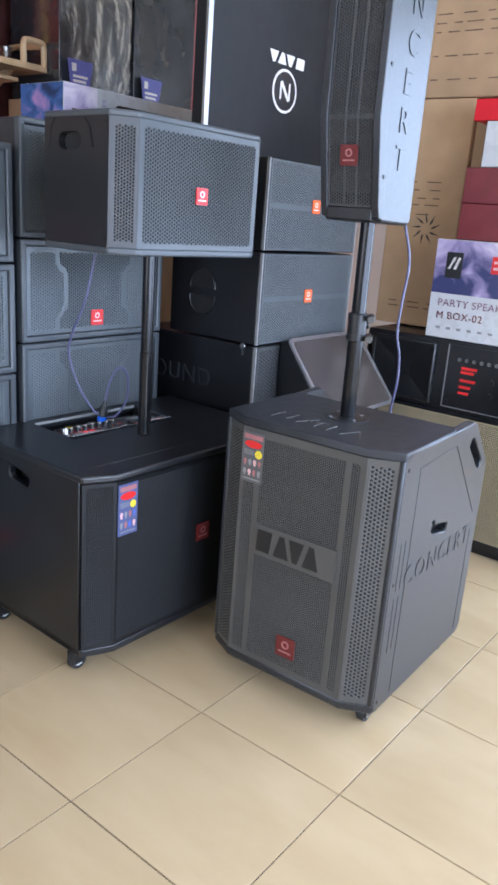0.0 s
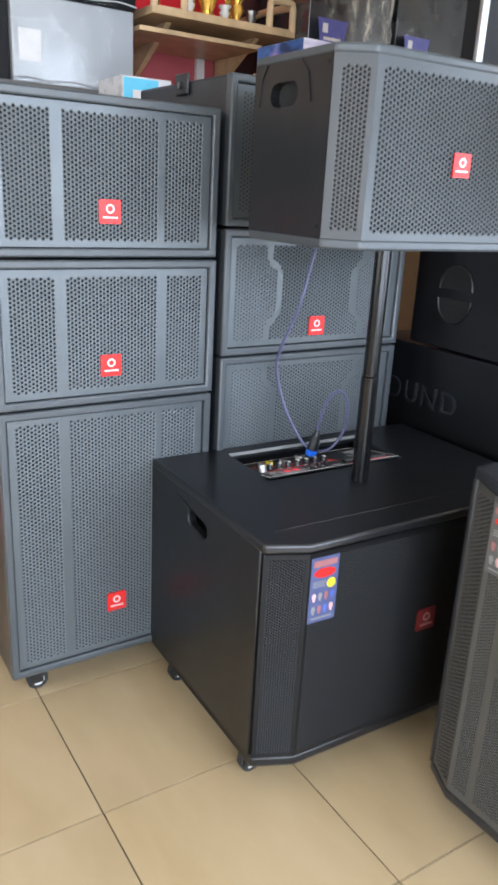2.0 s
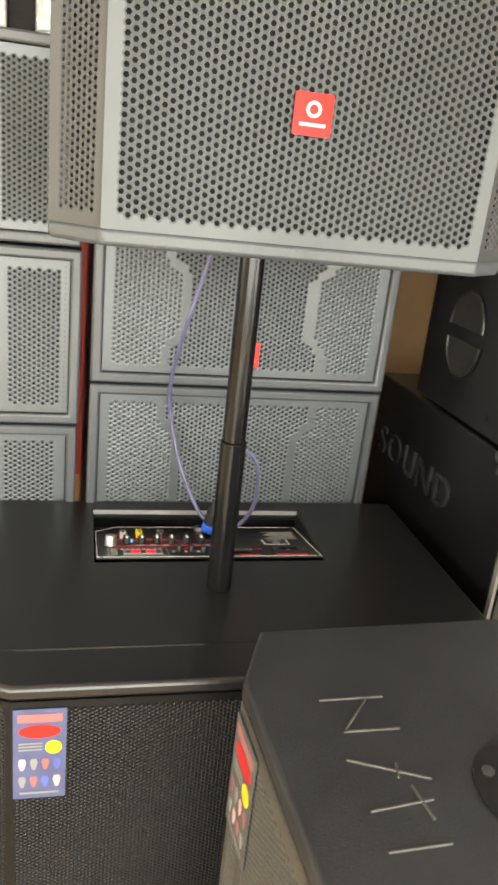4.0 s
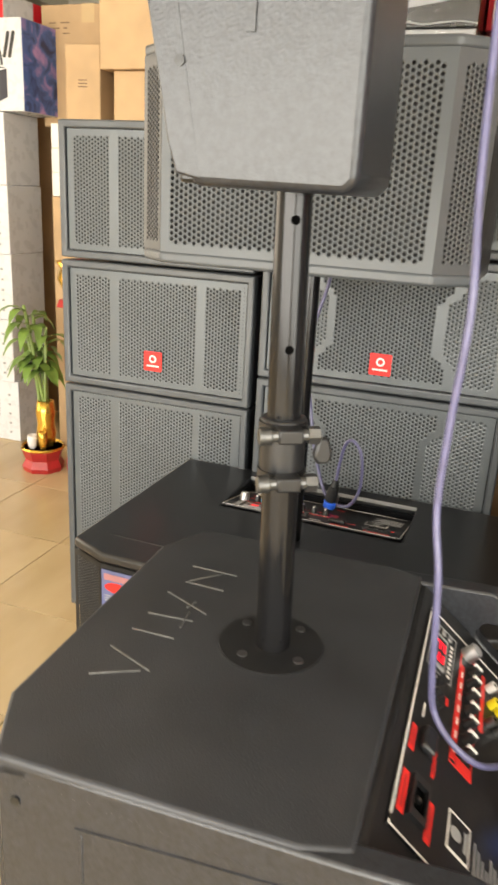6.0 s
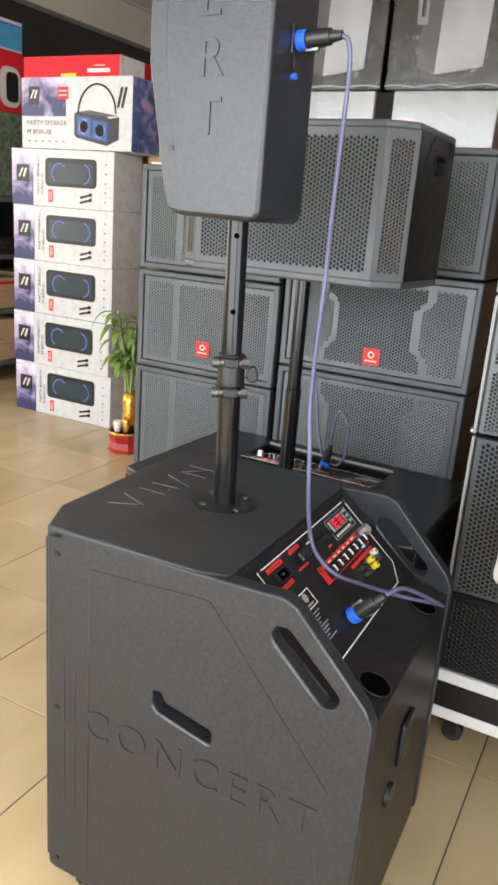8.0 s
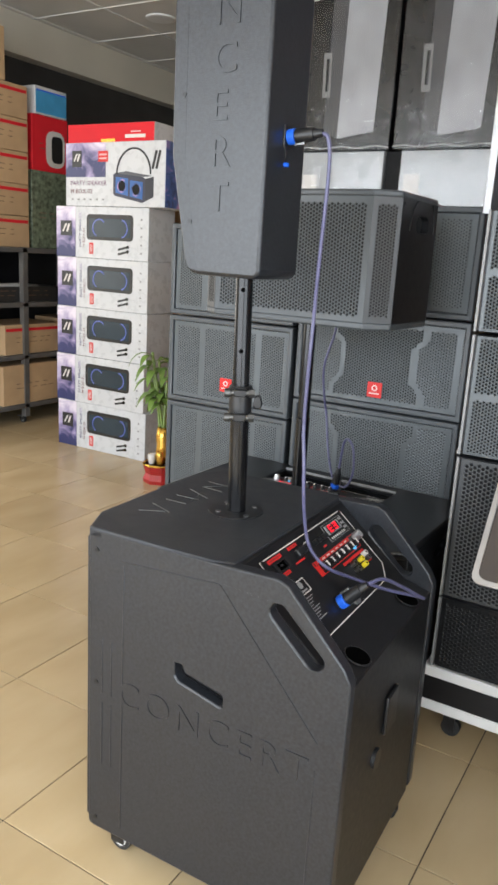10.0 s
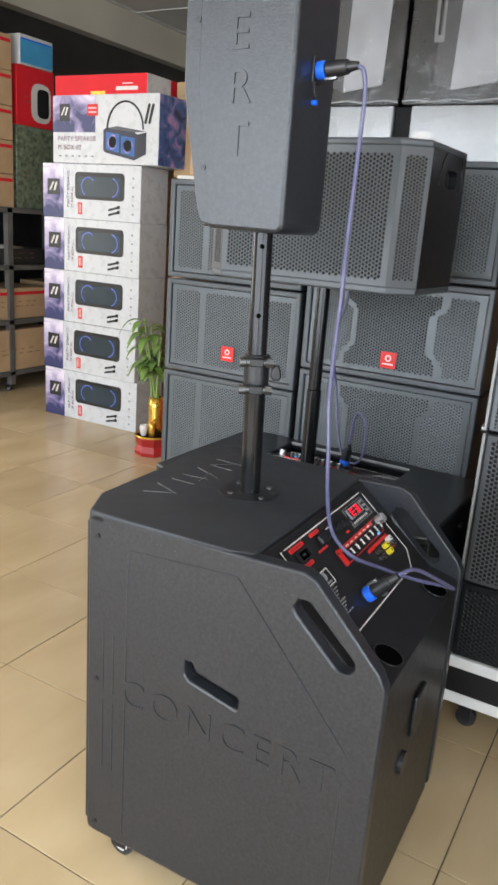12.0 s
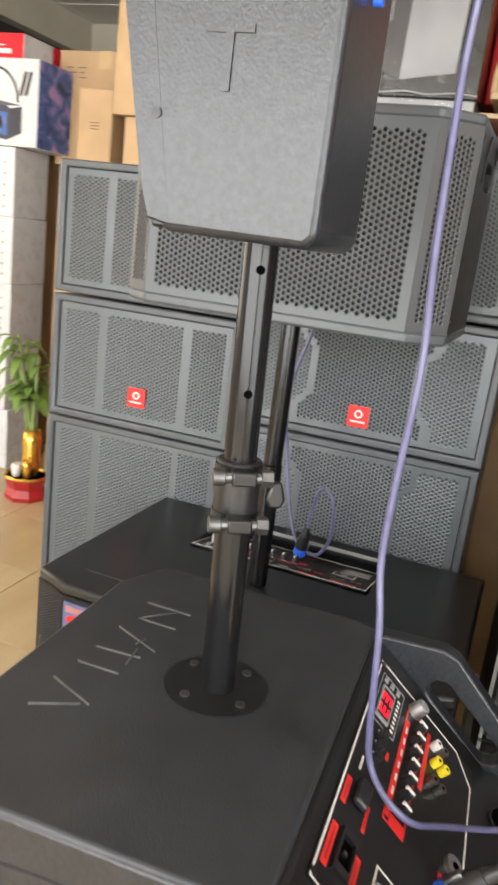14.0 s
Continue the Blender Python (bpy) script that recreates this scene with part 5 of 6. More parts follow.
for x in (-0.05, -0.72, -1.45):
    castor(rk, x, -0.04, 0.05)


def rack_box(x, z, sx, sy, sz, material, label, stripe=None, group=""):
    t = carton(pose(-2.4 + x, -1.62, z), sx, sy, sz, label, material, False, "carton" if material is CARTON else "box", group)
    if stripe:
        flat("stripe", face((sx / 2 - 0.01, sy / 2 + 0.0006, sz * 0.78), (-1, 0, 0), (0, 0, 1)), sx - 0.02, sz * 0.1, stripe, t)
    marks(t, face((sx * 0.3, sy / 2 + 0.0006, sz * 0.4), (-1, 0, 0), (0, 0, 1)), sx * 0.6, (0.0, 0.03), CARTON_INK, seed=int(sz * 1000))
    return t


for i in range(5):
    rack_box(-0.555, 1.188 + 0.198 * i, 0.44, 0.34, 0.196, CARTON, "brown carton with a red stripe, stacked on a rack", RED_CARD, "striped cartons")
rack_box(-0.35, 2.179, 0.5, 0.34, 0.30, CARTON, "brown carton on top of striped cartons")
rack_box(-0.98, 1.188, 0.34, 0.32, 0.50, mat("green_grey_wrap", (0.13, 0.16, 0.11), 0.25, vary=0.5, scale=40), "clear bag of green packed goods on a rack")
t = rack_box(-0.98, 1.689, 0.32, 0.32, 0.345, RED_CARD, "red glossy box with a speaker picture on white")
flat("white_field", face((0.04, 0.1606, 0.03), (-1, 0, 0), (0, 0, 1)), 0.17, 0.23, WHITE_SIDE, t, corner=0.06)
flat("speaker_picture", face((-0.01, 0.1620, 0.06), (-1, 0, 0), (0, 0, 1)), 0.10, 0.17, BLACK_PLASTIC, t, corner=0.03)
t = rack_box(-0.98, 2.035, 0.28, 0.34, 0.17, WHITE_CARD, "white and blue box high on a rack", BLUE_PLUG)
flat("blue_front", face((0.135, 0.171, 0.01), (-1, 0, 0), (0, 0, 1)), 0.27, 0.13, mat("sky_blue_card", (0.06, 0.30, 0.55), 0.35), t)
rack_box(-0.80, 0.483, 0.5, 0.34, 0.20, CARTON, "brown carton with a red stripe on a rack", RED_CARD)
rack_box(-0.80, 0.143, 0.56, 0.36, 0.27, CARTON, "brown carton with a pale label on a rack")
rack_box(-1.30, 0.483, 0.34, 0.34, 0.22, CARTON, "brown carton on a rack")
bag = thing("wrapped_roll", pose(-3.1, -1.55, 0.833), "pale plastic wrapped roll on a rack", "roll")
part("wrap", lathe([(0.03, 0), (0.06, 0.02), (0.055, 0.2), (0.062, 0.4), (0.05, 0.55), (0.02, 0.57)], 16), mat("pale_film", (0.6, 0.6, 0.58), 0.25, vary=0.15, scale=20, grain=0.8, grain_scale=30), bag, smooth=True).matrix_local = pose(0.35, 0.02, 0.062, 0, -90, 0)
rack_box(-0.75, 0.833, 0.7, 0.3, 0.10, mat("black_case", (0.02, 0.02, 0.02), 0.5), "black case lying on a rack")
t = carton(pose(-4.1, -1.55, 1.188), 0.55, 0.4, 0.62, "brown carton at the end of a rack")
t = carton(pose(-3.75, -0.95, 0), 0.6, 0.6, 1.72, "tall brown carton behind white boxes")
t = carton(pose(-3.65, -0.45, 1.55), 0.5, 0.5, 0.34, "brown carton on a tall pile")
marks(t, face((0.2504, -0.1, 0.2), (0, 1, 0), (0, 0, 1)), 0.2, (0, 0.03), seed=8)
carton(pose(-3.65, -0.45, 0), 0.5, 0.5, 1.549, "tall brown carton under another carton")

# ---- boxes on the grey stacks ----


def film_sheet(t, w, h, film=None, slack=0.0):
    """Clear film over a box front; slack lays hanging folds into it."""
    bm = bmesh.new()
    nx, ny = (40, 60) if slack else (16, 22)
    g = []
    for i in range(nx + 1):
        row = []
        for j in range(ny + 1):
            y, z = w * i / nx, h * j / ny
            d = 0.006 + 0.004 * noise.noise(Vector((y * 20, z * 8, 3 * w)))
            if slack:
                bend = 0.05 * math.sin(9 * z + 5 * w)
                d += slack * abs(noise.noise(Vector(((y + bend) * 26, z * 5, 7)))) + 0.4 * slack * abs(noise.noise(Vector(((y + z * 0.8) * 40, (z - y) * 9, 2))))
            row.append(bm.verts.new((d, y, z)))
        g.append(row)
    for i in range(nx):
        for j in range(ny):
            bm.faces.new((g[i][j], g[i + 1][j], g[i + 1][j + 1], g[i][j + 1]))
    part("clear_film", bm, film or WRAP, t, "creased clear plastic film", smooth=True).visible_shadow = False
    part("film_fold", tube([(0.006, w * q / 8, 0.012 + 0.004 * math.sin(q * 2.1)) for q in range(9)], 0.003, 6, 3), FILM, t)


def product_box(m, w, h, d, label):
    """A dark carton with a picture of a tall pale speaker, wrapped in clear film."""
    t = thing("wrapped_speaker_box", m, label, "box", "wrapped speaker boxes")
    part("board", box(-d, 0, 0, w, 0, h), DARK_CARD, t, bevel=0.003)
    pic = part("speaker_picture", prism([(w * 0.42, 0.05), (w * 0.82, 0.075), (w * 0.86, h - 0.02), (w * 0.45, h - 0.012)], 0.0004, 0.0012, "x"), mat("pale_grey_print", (0.33, 0.33, 0.345), 0.2, vary=0.25, scale=4), t, "picture of a pale grey speaker")
    part("side_picture", prism([(w * 0.26, 0.075), (w * 0.418, 0.052), (w * 0.448, h - 0.014), (w * 0.28, h - 0.06)], 0.0004, 0.0010, "x"), mat("dark_grey_print", (0.07, 0.07, 0.075), 0.2), t)
    part("grip_picture", holed([(w * 0.22, 0.22), (w * 0.31, 0.22), (w * 0.30, 0.40), (w * 0.21, 0.40)], [[(w * 0.25, 0.245), (w * 0.285, 0.245), (w * 0.28, 0.375), (w * 0.243, 0.375)]], 0.001, 0.0016, "x"), mat("mid_grey_print", (0.2, 0.2, 0.2), 0.2), t)
    marks(t, face((0.0006, 0.02, h - 0.05), (0, 1, 0), (0, 0, 1)), 0.1, (0, 0.015), PALE, seed=1)
    film_sheet(t, w, h)
    return t


def wrap_film(ior, strength, share, scale=9, deep=0.02):
    m = bpy.data.materials.new("clear_wrap")
    m.use_nodes = True
    n, l = m.node_tree.nodes, m.node_tree.links
    n.remove(n["Principled BSDF"])
    tr, gl, mx = n.new("ShaderNodeBsdfTransparent"), n.new("ShaderNodeBsdfGlossy"), n.new("ShaderNodeMixShader")
    tr.inputs[0].default_value = (0.93, 0.93, 0.93, 1)
    gl.inputs["Roughness"].default_value = 0.12
    lw = n.new("ShaderNodeFresnel")
    lw.inputs[0].default_value = ior
    tc, t = n.new("ShaderNodeTexCoord"), n.new("ShaderNodeTexNoise")
    t.inputs["Scale"].default_value, t.inputs["Detail"].default_value, t.inputs["Distortion"].default_value = scale, 4, 2.5
    l.new(tc.outputs["Object"], t.inputs["Vector"])
    bp = n.new("ShaderNodeBump")
    bp.inputs["Strength"].default_value, bp.inputs["Distance"].default_value = strength, deep
    l.new(t.outputs["Fac"], bp.inputs["Height"])
    l.new(bp.outputs["Normal"], gl.inputs["Normal"])
    l.new(bp.outputs["Normal"], lw.inputs["Normal"])
    k = n.new("ShaderNodeMath")
    k.operation = "MULTIPLY"
    k.inputs[1].default_value = share
    l.new(lw.outputs[0], k.inputs[0])
    l.new(k.outputs[0], mx.inputs[0])
    l.new(tr.outputs[0], mx.inputs[1])
    l.new(gl.outputs[0], mx.inputs[2])
    l.new(mx.outputs[0], n["Material Output"].inputs["Surface"])
    return m


WRAP, WRAP_THIN = wrap_film(1.5, 0.12, 0.7), wrap_film(1.36, 0.15, 0.7, 13, 0.02)
for y, wd in ((1.215, 0.44), (0.77, 0.425)):
    product_box(pose(-2.73, y, 1.69), wd, 0.66, 0.33, "dark glossy speaker box in clear film on a wrapped box")
for y, wd in ((2.27, 0.385), (2.68, 0.39)):
    t = thing("wrapped_black_box", pose(-2.62, y, 1.60), "tall black box wrapped in creased clear film", "box", "wrapped black boxes")
    part("board", box(-0.33, 0, 0, wd, 0, 0.75), WRAPPED, t, bevel=0.003)
    film_sheet(t, wd, 0.75, WRAP_THIN, 0.0028)
    tag = part("blue_tag", prism([(0.02, 0), (0.11, 0), (0.135, 0.12), (0, 0.12)], 0, 0.0012), TAG_BLUE, t, "violet blue paper tag")
    tag.matrix_local = face((0.026, 0.02, 0.03), (0, 1, 0), (0, 0, 1))
    part("tag_mark", box(0.022, 0.045, 0.075, 0.105, 0.0012, 0.0018), PALE, tag)
    for q in range(3):
        part("tag_line", box(0.028, 0.105 - 0.008 * q, 0.052 - 0.018 * q, 0.062 - 0.018 * q, 0.0012, 0.0018), PALE, tag)
t = thing("party_speaker_box", pose(-2.10, 1.885, 1.29), "white printed party speaker box with purple end print", "box")
part("board", box(-0.24, 0, 0, 0.655, 0, 0.28), WHITE_CARD, t, bevel=0.003)
flat("purple_end", face((-0.238, -0.0006, 0.002), (1, 0, 0), (0, 0, 1)), 0.236, 0.276, NIGHT, t)
party_front(t, face((0.0004, 0.002, 0.002), (0, 1, 0), (0, 0, 1)), 0.651, 0.276, 1)
carton(pose(-2.235, 2.21, 0), 0.23, 0.6, 1.289, "brown carton behind line loudspeakers", tape=False)
carton(pose(-2.80, 2.67, 0), 0.33, 0.82, 1.599, "tall brown carton under wrapped black boxes", tape=False)
for y, wd in ((1.252, 0.40), (0.77, 0.405)):
    t = thing("film_wrapped_box", pose(-2.74, y, 1.442), "pale grey box wrapped in shiny clear film", "box", "film wrapped boxes")
    part("board", box(-0.32, 0, 0, wd, 0, 0.246), FILM, t, bevel=0.004)
    flat("label", face((0.0006, 0.02, 0.06), (0, 1, 0), (0, 0, 1)), 0.07, 0.09, PALE, t)
    film_sheet(t, wd, 0.246)
t = thing("black_box", pose(-2.76, 1.178, 1.442), "narrow black box between wrapped boxes", "box")
part("board", box(-0.3, 0, 0, 0.07, 0, 0.245), VOID, t, bevel=0.003)
sf = thing("storage_shelf", pose(-2.72, 0.76, 0), "plain steel storage shelf behind grey loudspeakers", "shelf")
part("board", box(-0.36, 0, 0, 0.91, 1.41, 1.441), RACK, sf)
for x in (-0.34, -0.02):
    for y in (0.02, 0.89):
        part("upright", box(x - 0.015, x + 0.015, y - 0.015, y + 0.015, 0, 1.41), RACK, sf)
t = thing("low_box", pose(-2.30, 1.426, 0), "tall narrow box with a light blue panel beside loudspeakers", "box")
part("board", box(-0.18, 0, 0, 0.15, 0, 1.44), WHITE_CARD, t, bevel=0.003)
flat("blue_panel", face((0.0005, 0.003, 1.31), (0, 1, 0), (0, 0, 1)), 0.105, 0.125, mat("cyan_card", (0.08, 0.45, 0.65), 0.3), t)
flat("pale_patch", face((0.0018, 0.03, 1.335), (0, 1, 0), (0, 0, 1)), 0.06, 0.07, PALE, t)
hk = thing("rigging_bracket", C2 @ pose(-0.20, 0.0, 1.352), "black steel rigging bracket on a loudspeaker side", "bracket")
part("plate", box(-0.03, 0.03, -0.008, 0.0, 0, 0.045), BLACK_PLASTIC, hk, bevel=0.003)
part("pin", cyl(0.007, -0.014, -0.006, 0.0, 0.02, axis="y", n=12), STEEL, hk)

# wall shrine shelf
ws = thing("wall_shrine_shelf", pose(-2.70, 1.70, 1.69), "pine wall shelf with rounded end rails and gilded offerings", "shelf")
part("board", box(-0.395, 0, 0, 0.57, 0, 0.026), WOOD, ws, bevel=0.003)
part("under_board", box(-0.395, -0.03, -0.03, 0.45, -0.05, -0.035), WOOD, ws, bevel=0.002)
for y0, y1 in ((0.0, 0.13), (0.45, 0.57)):
    part("rail", tube([(-0.008, y0 + 0.01, 0.02), (-0.008, y0 + 0.012, 0.095), (-0.008, y0 + 0.03, 0.11), (-0.008, y1 - 0.03, 0.11), (-0.008, y1 - 0.012, 0.095), (-0.008, y1 - 0.01, 0.02)], 0.013, 8, 4), WOOD, ws)
part("rail", tube([(-0.012, 0.014, 0.10), (-0.2, 0.014, 0.11), (-0.38, 0.014, 0.10)], 0.013, 8, 4), WOOD, ws)
part("rail", tube([(-0.012, 0.556, 0.10), (-0.2, 0.556, 0.11), (-0.38, 0.556, 0.10)], 0.013, 8, 4), WOOD, ws)
for y in (0.10, 0.46):
    part("bracket", prism([(-0.398, 0.0), (-0.1, 0.0), (-0.398, -0.16)], y, y + 0.02, "y"), WOOD, ws)
for y, r, hh, mt in ((0.17, 0.02, 0.06, PALE), (0.24, 0.042, 0.14, GOLD), (0.31, 0.02, 0.05, PALE), (0.36, 0.026, 0.09, GOLD), (0.42, 0.022, 0.05, STEEL)):
    q = thing("offering_vessel", pose(-2.77, 1.70 + y, 1.7165), "small gilded offering vessel on a wall shelf", "cup", "offering vessels")
    part("bowl", lathe([(r * 0.7, 0), (r * 0.5, hh * 0.15), (r, hh * 0.55), (r * 0.6, hh * 0.7), (r * 1.2, hh * 0.92), (r * 1.1, hh), (r * 0.6, hh)], 16), mt, q, smooth=True)
q = thing("shrine_panel", pose(-2.95, 1.66, 1.7165), "red and gold shrine panel on a wall shelf", "panel")
part("board", box(0, 0.02, 0.0, 0.50, 0, 0.55), RED_CARD, q, bevel=0.003)
for y in (0.03, 0.14, 0.28, 0.44):
    part("gilded_strip", box(0.02, 0.026, y, y + 0.035, 0.02, 0.5), GOLD, q, bevel=0.002)
part_conduit = thing("cable_duct", pose(-3.098, 2.07, 1.0), "pale plastic cable duct on a red wall", "duct")
part("duct", box(0, 0.02, 0, 0.035, 0, 0.64), WHITE_TRIM, part_conduit, bevel=0.002)

# tall black case on the line loudspeakers
cs = thing("black_case", pose(-1.515, 1.945, 1.354), "tall black case with silver edge and white emblem", "case")
part("panel", box(-0.05, -0.002, 0.004, 0.74, 0, 0.85), CASE_BLACK, cs)
part("edge_profile", box(-0.008, 0.004, 0.0, 0.020, 0, 0.85), ALU, cs, "bright aluminium edge profile", bevel=0.002)
em = part("emblem", cyl(0.068, -0.002, 0.0, 0.40, 0.235, axis="x", n=40), PALE, cs, "white round emblem")
part("emblem_field", cyl(0.060, -0.001, 0.0008, 0.40, 0.235, axis="x", n=40), BLACK_SATIN, em)
for y0, z0, y1, z1 in ((0.378, 0.262, 0.422, 0.208),):
    d = Vector((y1 - y0, z1 - z0)).normalized() * 0.006
    part("emblem_stroke", prism([(y0 - d.y, z0 + d.x), (y0 + d.y, z0 - d.x), (y1 + d.y, z1 - d.x), (y1 - d.y, z1 + d.x)], 0.0008, 0.0014, "x"), PALE, em)
wordmark(cs, face((0.0, 0.50, 0.348), (0, -1, 0), (0, 0, -1)), 0.034, PALE, 0.001, 0.058)
for y in (0.372, 0.421):
    part("emblem_stroke", box(0.0008, 0.0014, y, y + 0.008, 0.208, 0.262), PALE, em)

# wedge monitor on a stand in front of the line loudspeakers
wm = thing("wedge_monitor", pose(0, 2.132, 0), "black wedge monitor with glossy front and silver frame", "loudspeaker")
S0, S1 = Vector((-1.082, 0.565)), Vector((-1.269, 0.802))
part("cabinet", prism([(S0.x - 0.004, S0.y - 0.004), (S1.x - 0.004, S1.y - 0.004), (-1.296, 0.79), (-1.296, 0.58), (-1.16, 0.535)], 0.006, 0.434, "y"), BLACK_SATIN, wm, bevel=0.004)
d = (S1 - S0)
up = Vector((d.x, 0, d.y)).normalized()
fm = face((S0.x, 0.0, S0.y), (0, 1, 0), up)
L = d.length
pts = []
for cx, cy, a0 in ((0.44 - 0.02, 0.02, -90), (0.44 - 0.02, L - 0.02, 0), (0.02, L - 0.02, 90), (0.02, 0.02, 180)):
    pts += [(cx + 0.02 * math.cos(radians(a0 + 30 * q)), cy + 0.02 * math.sin(radians(a0 + 30 * q))) for q in range(4)]
inner = [(0.012 + (x / 0.44) * 0.416, 0.012 + (y / L) * (L - 0.024)) for x, y in pts]
fr = part("silver_frame", holed(pts, [inner], 0, 0.008, "z"), ALU, wm, "silver rounded frame", bevel=0.002)
fr.matrix_local = fm
fr = part("front_panel", prism(inner, 0, 0.004), mat("glossy_dark_panel", (0.06, 0.05, 0.045), 0.12, vary=0.2, scale=4), wm)
fr.matrix_local = fm
st = thing("low_stand", pose(-1.17, 2.45, 0), "low black stand under a wedge monitor", "stand")
part("top_board", box(-0.12, 0.02, -0.12, 0.14, 0.50, 0.535), BLACK_SATIN, st)
for x in (-0.11, 0.0):
    for y in (-0.11, 0.12):
        part("leg", box(x - 0.01, x + 0.01, y - 0.01, y + 0.01, 0, 0.50), BLACK_SATIN, st)

# beige cabinet, active loudspeaker and cartons on the north side
bc = thing("beige_loudspeaker", pose(-0.90, 2.78, 0), "large black loudspeaker with beige grille on castors", "loudspeaker")
part("cabinet", box(-0.42, 0.46, 0.006, 0.5, 0.03, 0.532), BLACK_SATIN, bc, bevel=0.005)
perforated("front_grille", (-0.40, 0.0, 0.06), (1, 0, 0), (0, 0, 1), 0.84, 0.455, 0.0085, 0.0028, bc, GOLD_GRILLE, None, "beige perforated grille")
part("bottom_rim", box(-0.42, 0.46, -0.004, 0.006, 0.03, 0.06), BLACK_PLASTIC, bc)
part("foot_board", box(-0.40, 0.44, 0.02, 0.48, 0.0, 0.03), BLACK_PLASTIC, bc)
al = thing("active_loudspeaker", pose(-1.33, 2.76, 0.534), "black active loudspeaker on its side with horn and control panel", "loudspeaker")
part("cabinet", box(0, 0.86, 0.02, 0.42, 0, 0.262), BLACK_SATIN, al, bevel=0.004)
part("horn_rim", holed([(0.03, 0.015), (0.30, 0.015), (0.30, 0.245), (0.03, 0.245)], [[(0.045, 0.03), (0.285, 0.03), (0.285, 0.23), (0.045, 0.23)]], 0.0, 0.022, "y"), BLACK_PLASTIC, al, bevel=0.006)
bm = bmesh.new()
o, i2 = [(0.045, 0.018, 0.03), (0.285, 0.018, 0.03), (0.285, 0.018, 0.23), (0.045, 0.018, 0.23)], [(0.13, 0.0195, 0.10), (0.20, 0.0195, 0.10), (0.20, 0.0195, 0.16), (0.13, 0.0195, 0.16)]
vo, vi = [bm.verts.new((x, 0.004, z)) for x, y, z in o], [bm.verts.new(p) for p in i2]
for q in range(4):
    bm.faces.new((vo[q], vo[(q + 1) % 4], vi[(q + 1) % 4], vi[q]))
bm.faces.new(vi)
part("horn_flare", bm, BLACK_PLASTIC, al)
pn = flat("control_panel", face((0.345, 0.019, 0.012), (1, 0, 0), (0, 0, 1)), 0.47, 0.235, BLACK_SATIN, al, "control panel with red legends and silver edge", t=0.004)
part("panel_edge", box(0, 0.004, 0, 0.235, 0.004, 0.006), ALU, pn)
part("panel_edge", box(0, 0.47, 0, 0.004, 0.004, 0.006), ALU, pn)
for q in range(9):
    part("socket", cyl(0.007, 0.004, 0.012, 0.05 + 0.028 * q, 0.185, n=14), STEEL, pn)
for z0, w0 in ((0.15, 0.06), (0.135, 0.05), (0.105, 0.06), (0.08, 0.045), (0.058, 0.04)):
    part("legend", box(0.06, 0.06 + w0, z0, z0 + 0.010, 0.004, 0.005), RED, pn)
for q in range(4):
    part("knob", cyl(0.011, 0.004, 0.016, 0.18 + 0.05 * q, 0.12, n=16), BLACK_PLASTIC, pn)
    part("knob", cyl(0.011, 0.004, 0.016, 0.18 + 0.05 * q, 0.07, n=16), BLACK_PLASTIC, pn)
screw(pn, pose(0.018, 0.02, 0.004), 0.010)
t = thing("portable_speaker_box", pose(-1.09, 2.78, 0.798, 0, 0, 1), "white portable party speaker box with purple stage print", "box")
part("board", box(0, 0.62, 0, 0.2, 0, 0.355), WHITE_CARD, t, bevel=0.003)
m = face((0.002, -0.0004, 0.002), (1, 0, 0), (0, 0, 1))
party_front(t, m, 0.616, 0.351, 2)
tall = thing("tall_carton", pose(-1.40, 2.93, 0.534, 0, 0, 3), "tall brown carton leaning on other boxes", "box")
part("board", box(0.0, 0.30, 0.02, 0.4, 0.27, 1.12), CARTON, tall, bevel=0.005)
part("foot", box(0.0, 0.30, 0.26, 0.4, -0.53, 0.27), CARTON, tall)
marks(tall, face((0.05, 0.0194, 0.34), (1, 0, 0), (0, 0, 1)), 0.2, (0.0, 0.02), seed=12)
marks(tall, face((0.05, 0.0194, 0.70), (1, 0, 0), (0, 0, 1)), 0.16, (0.0, 0.035, 0.06, 0.09, 0.12), seed=13)
marks(tall, face((0.3006, 0.08, 0.60), (0, 1, 0), (0, 0, 1)), 0.2, (0.0, 0.05, 0.1, 0.15), seed=14)
for q in range(9):
    a0 = radians(40 * q)
    ob = part("flourish", prism([(0, 0), (0.012, 0.004), (0.045, 0.0), (0.012, -0.004)], 0, 0.0007), INK, tall)
    ob.matrix_local = face((0.17, 0.0194, 0.65), (1, 0, 0), (0, 0, 1)) @ pose(0.02 * math.cos(a0), 0.02 * math.sin(a0), 0, 0, 0, 40 * q + 25)
t = carton(pose(-1.14, 3.18, 1.656, 0, 0, 2), 0.62, 0.44, 0.6, "big brown carton printed with icons on top of another", tape=False)
marks(t, face((-0.16, -0.2204, 0.06), (1, 0, 0), (0, 0, 1)), 0.4, (0.0, 0.08, 0.16, 0.19, 0.22), seed=21)
for q in range(3):
    ob = part("microphone_icon", prism(slot(0, 0, 0.06, 0.014, 60), 0, 0.0007), INK, t)
    ob.matrix_local = face((0.06 + 0.07 * q, -0.2204, 0.36), (1, 0, 0), (0, 0, 1))
t = carton(pose(-0.83, 3.10, 0.534), 0.54, 0.22, 1.12, "stack supporting brown carton behind printed boxes", tape=False)
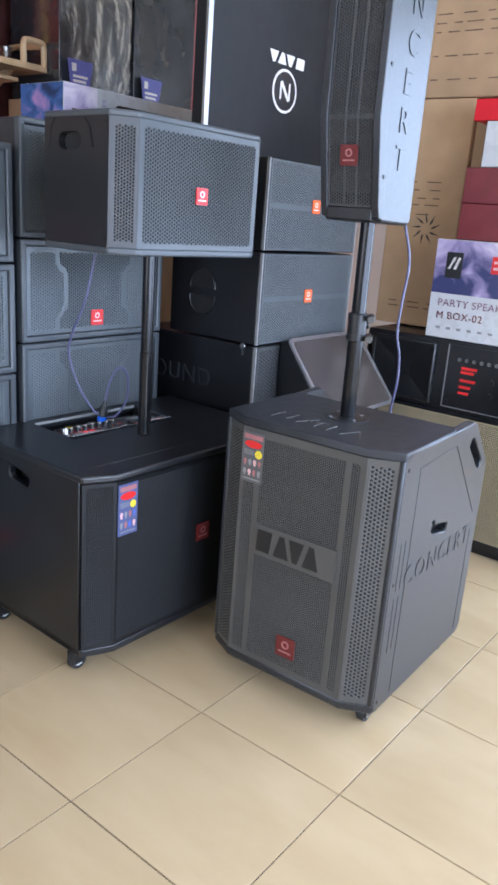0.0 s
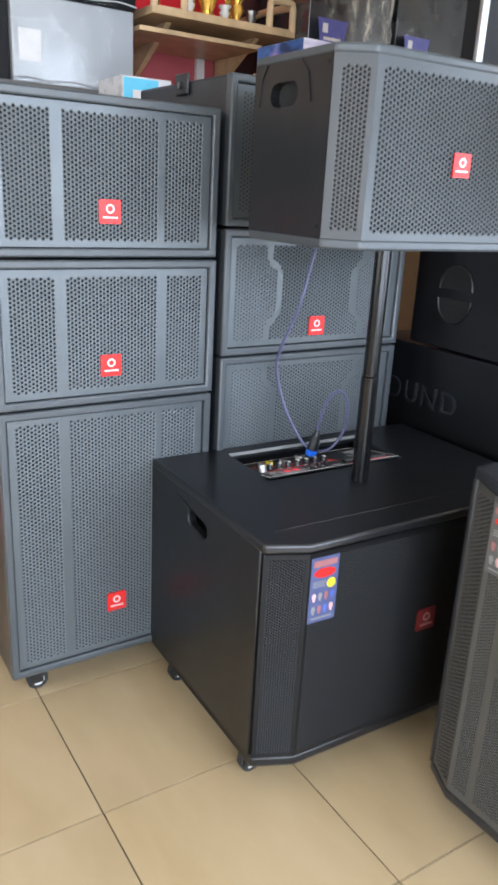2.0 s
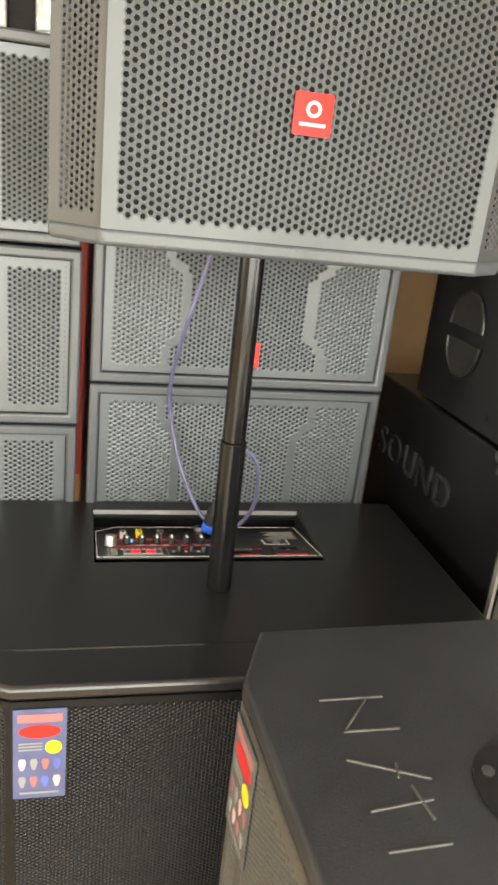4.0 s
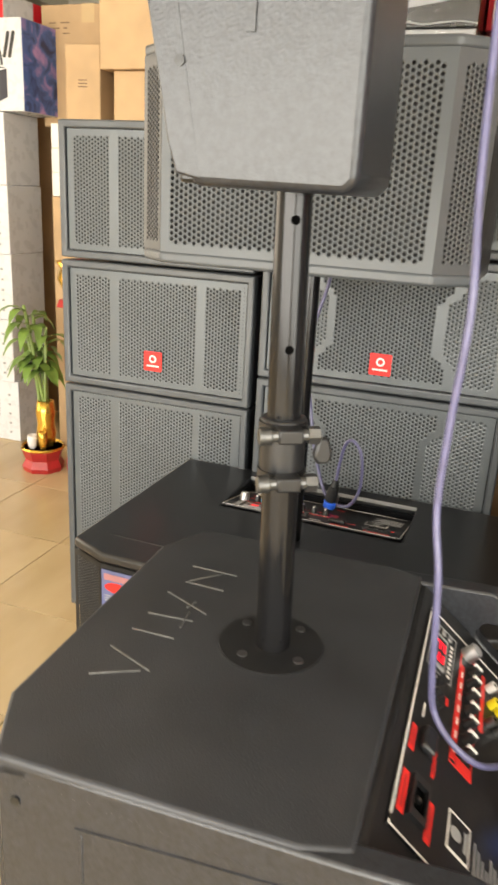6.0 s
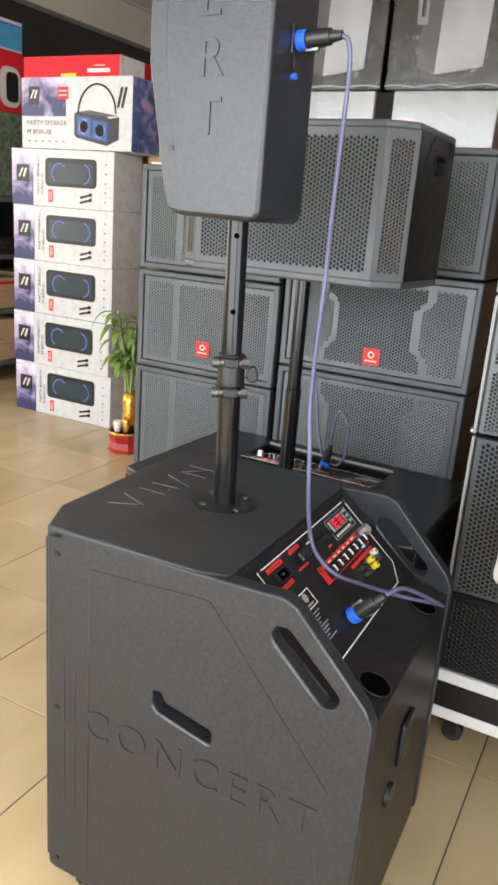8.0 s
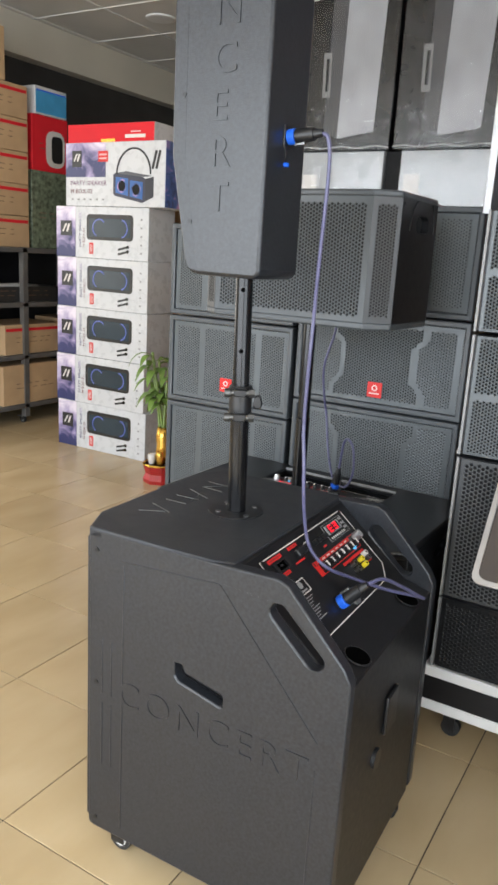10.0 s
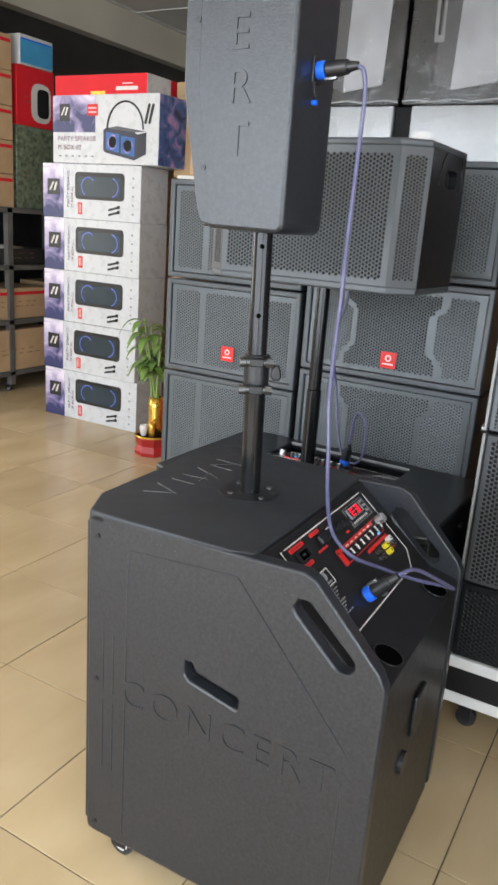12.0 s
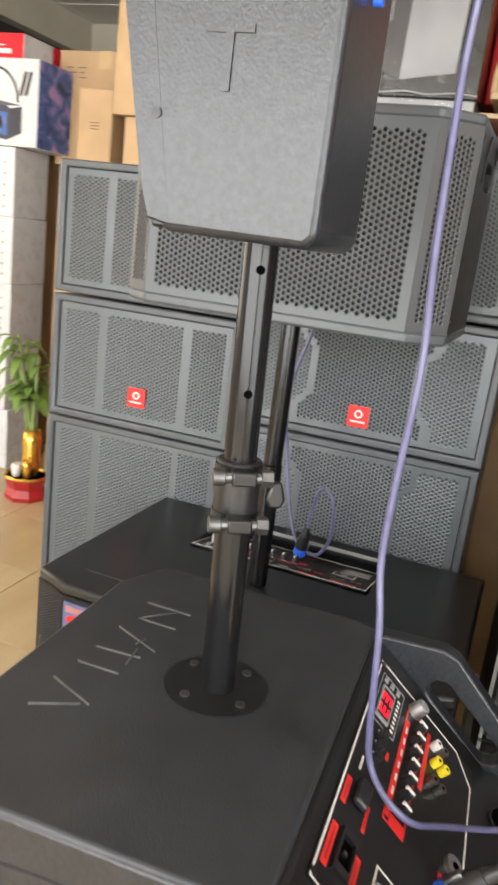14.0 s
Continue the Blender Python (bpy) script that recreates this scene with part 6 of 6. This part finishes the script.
for z0, h0, c, lb in ((1.154, 0.125, MAROON_CARD, "dark red glossy box on a white speaker box"), (1.28, 0.12, MAROON_CARD, "dark red glossy box on another red box"), (1.401, 0.15, WHITE_CARD, "white box with a red lid band"), (1.552, 0.07, RED_CARD, "flat red glossy box on a pile")):
    t = thing("glossy_box", pose(-1.03, 2.80, z0), lb, "box", "pile of glossy boxes")
    part("board", box(0.0 + (0.05 if c is WHITE_CARD else 0), 0.5, 0, 0.18, 0, h0), c, t, bevel=0.003)
    flat("strip", face((0.3, -0.0004, h0 * 0.3), (1, 0, 0), (0, 0, 1)), 0.12, h0 * 0.2, PALE, t)

# ceiling lamps
for x, y in ((-3.90, -0.965), (-0.6, 0.6), (-0.6, 3.2), (1.8, 0.6)):
    t = thing("downlight", pose(x, y, H), "round white recessed ceiling lamp", "lamp", "ceiling lamps")
    part("ring", lathe([(0.085, -0.012), (0.10, -0.008), (0.10, 0.0), (0.075, 0.0), (0.07, -0.010)], 28), WHITE_TRIM, t)
    part("diffuser", cyl(0.07, -0.009, -0.004, n=28), glowing("lamp_diffuser", (1.0, 0.97, 0.9), 9.0), t)
# ---- tiled floor ----
fl = tagged(part("floor", box(-6.0, 3.6, -3.2, 4.7, -0.1, -0.003), GROUT, None), kind="structure")
bm = bmesh.new()
T = 0.1984
for s, z in ((T, -0.006), (T, -0.0005), (T - 0.0005, 0.0)):
    for x, y in ((-s, -s), (s, -s), (s, s), (-s, s)):
        bm.verts.new((x, y, z))
bm.verts.ensure_lookup_table()
vs = bm.verts
bm.faces.new([vs[i] for i in (8, 9, 10, 11)])
for q in (0, 4):
    for i in range(4):
        j = (i + 1) % 4
        bm.faces.new((vs[q + i], vs[q + j], vs[q + 4 + j], vs[q + 4 + i]))
tile_mesh = bpy.data.meshes.new("tile")
bm.to_mesh(tile_mesh)
bm.free()
tile_mesh.materials.append(TILE)
far = bmesh.new()
for i in range(-12, 10):
    for j in range(-11, 9):
        x, y = -0.68 + 0.4 * i, 1.15 + 0.4 * j
        if not (-5.9 < x < 3.6 and -3.0 < y < 4.6):
            continue
        if -3.6 < x < 1.4 and -1.9 < y < 3.4:
            ob = new("tile", tile_mesh)
            ob.parent = fl
            ob.location = (x, y, random.uniform(-0.0001, 0.0001))
        else:
            box(x - T, x + T, y - T, y + T, -0.006, 0.0, far)
rest = part("far_tiles", far, TILE, fl)
tagged(rest, kind="stuff")
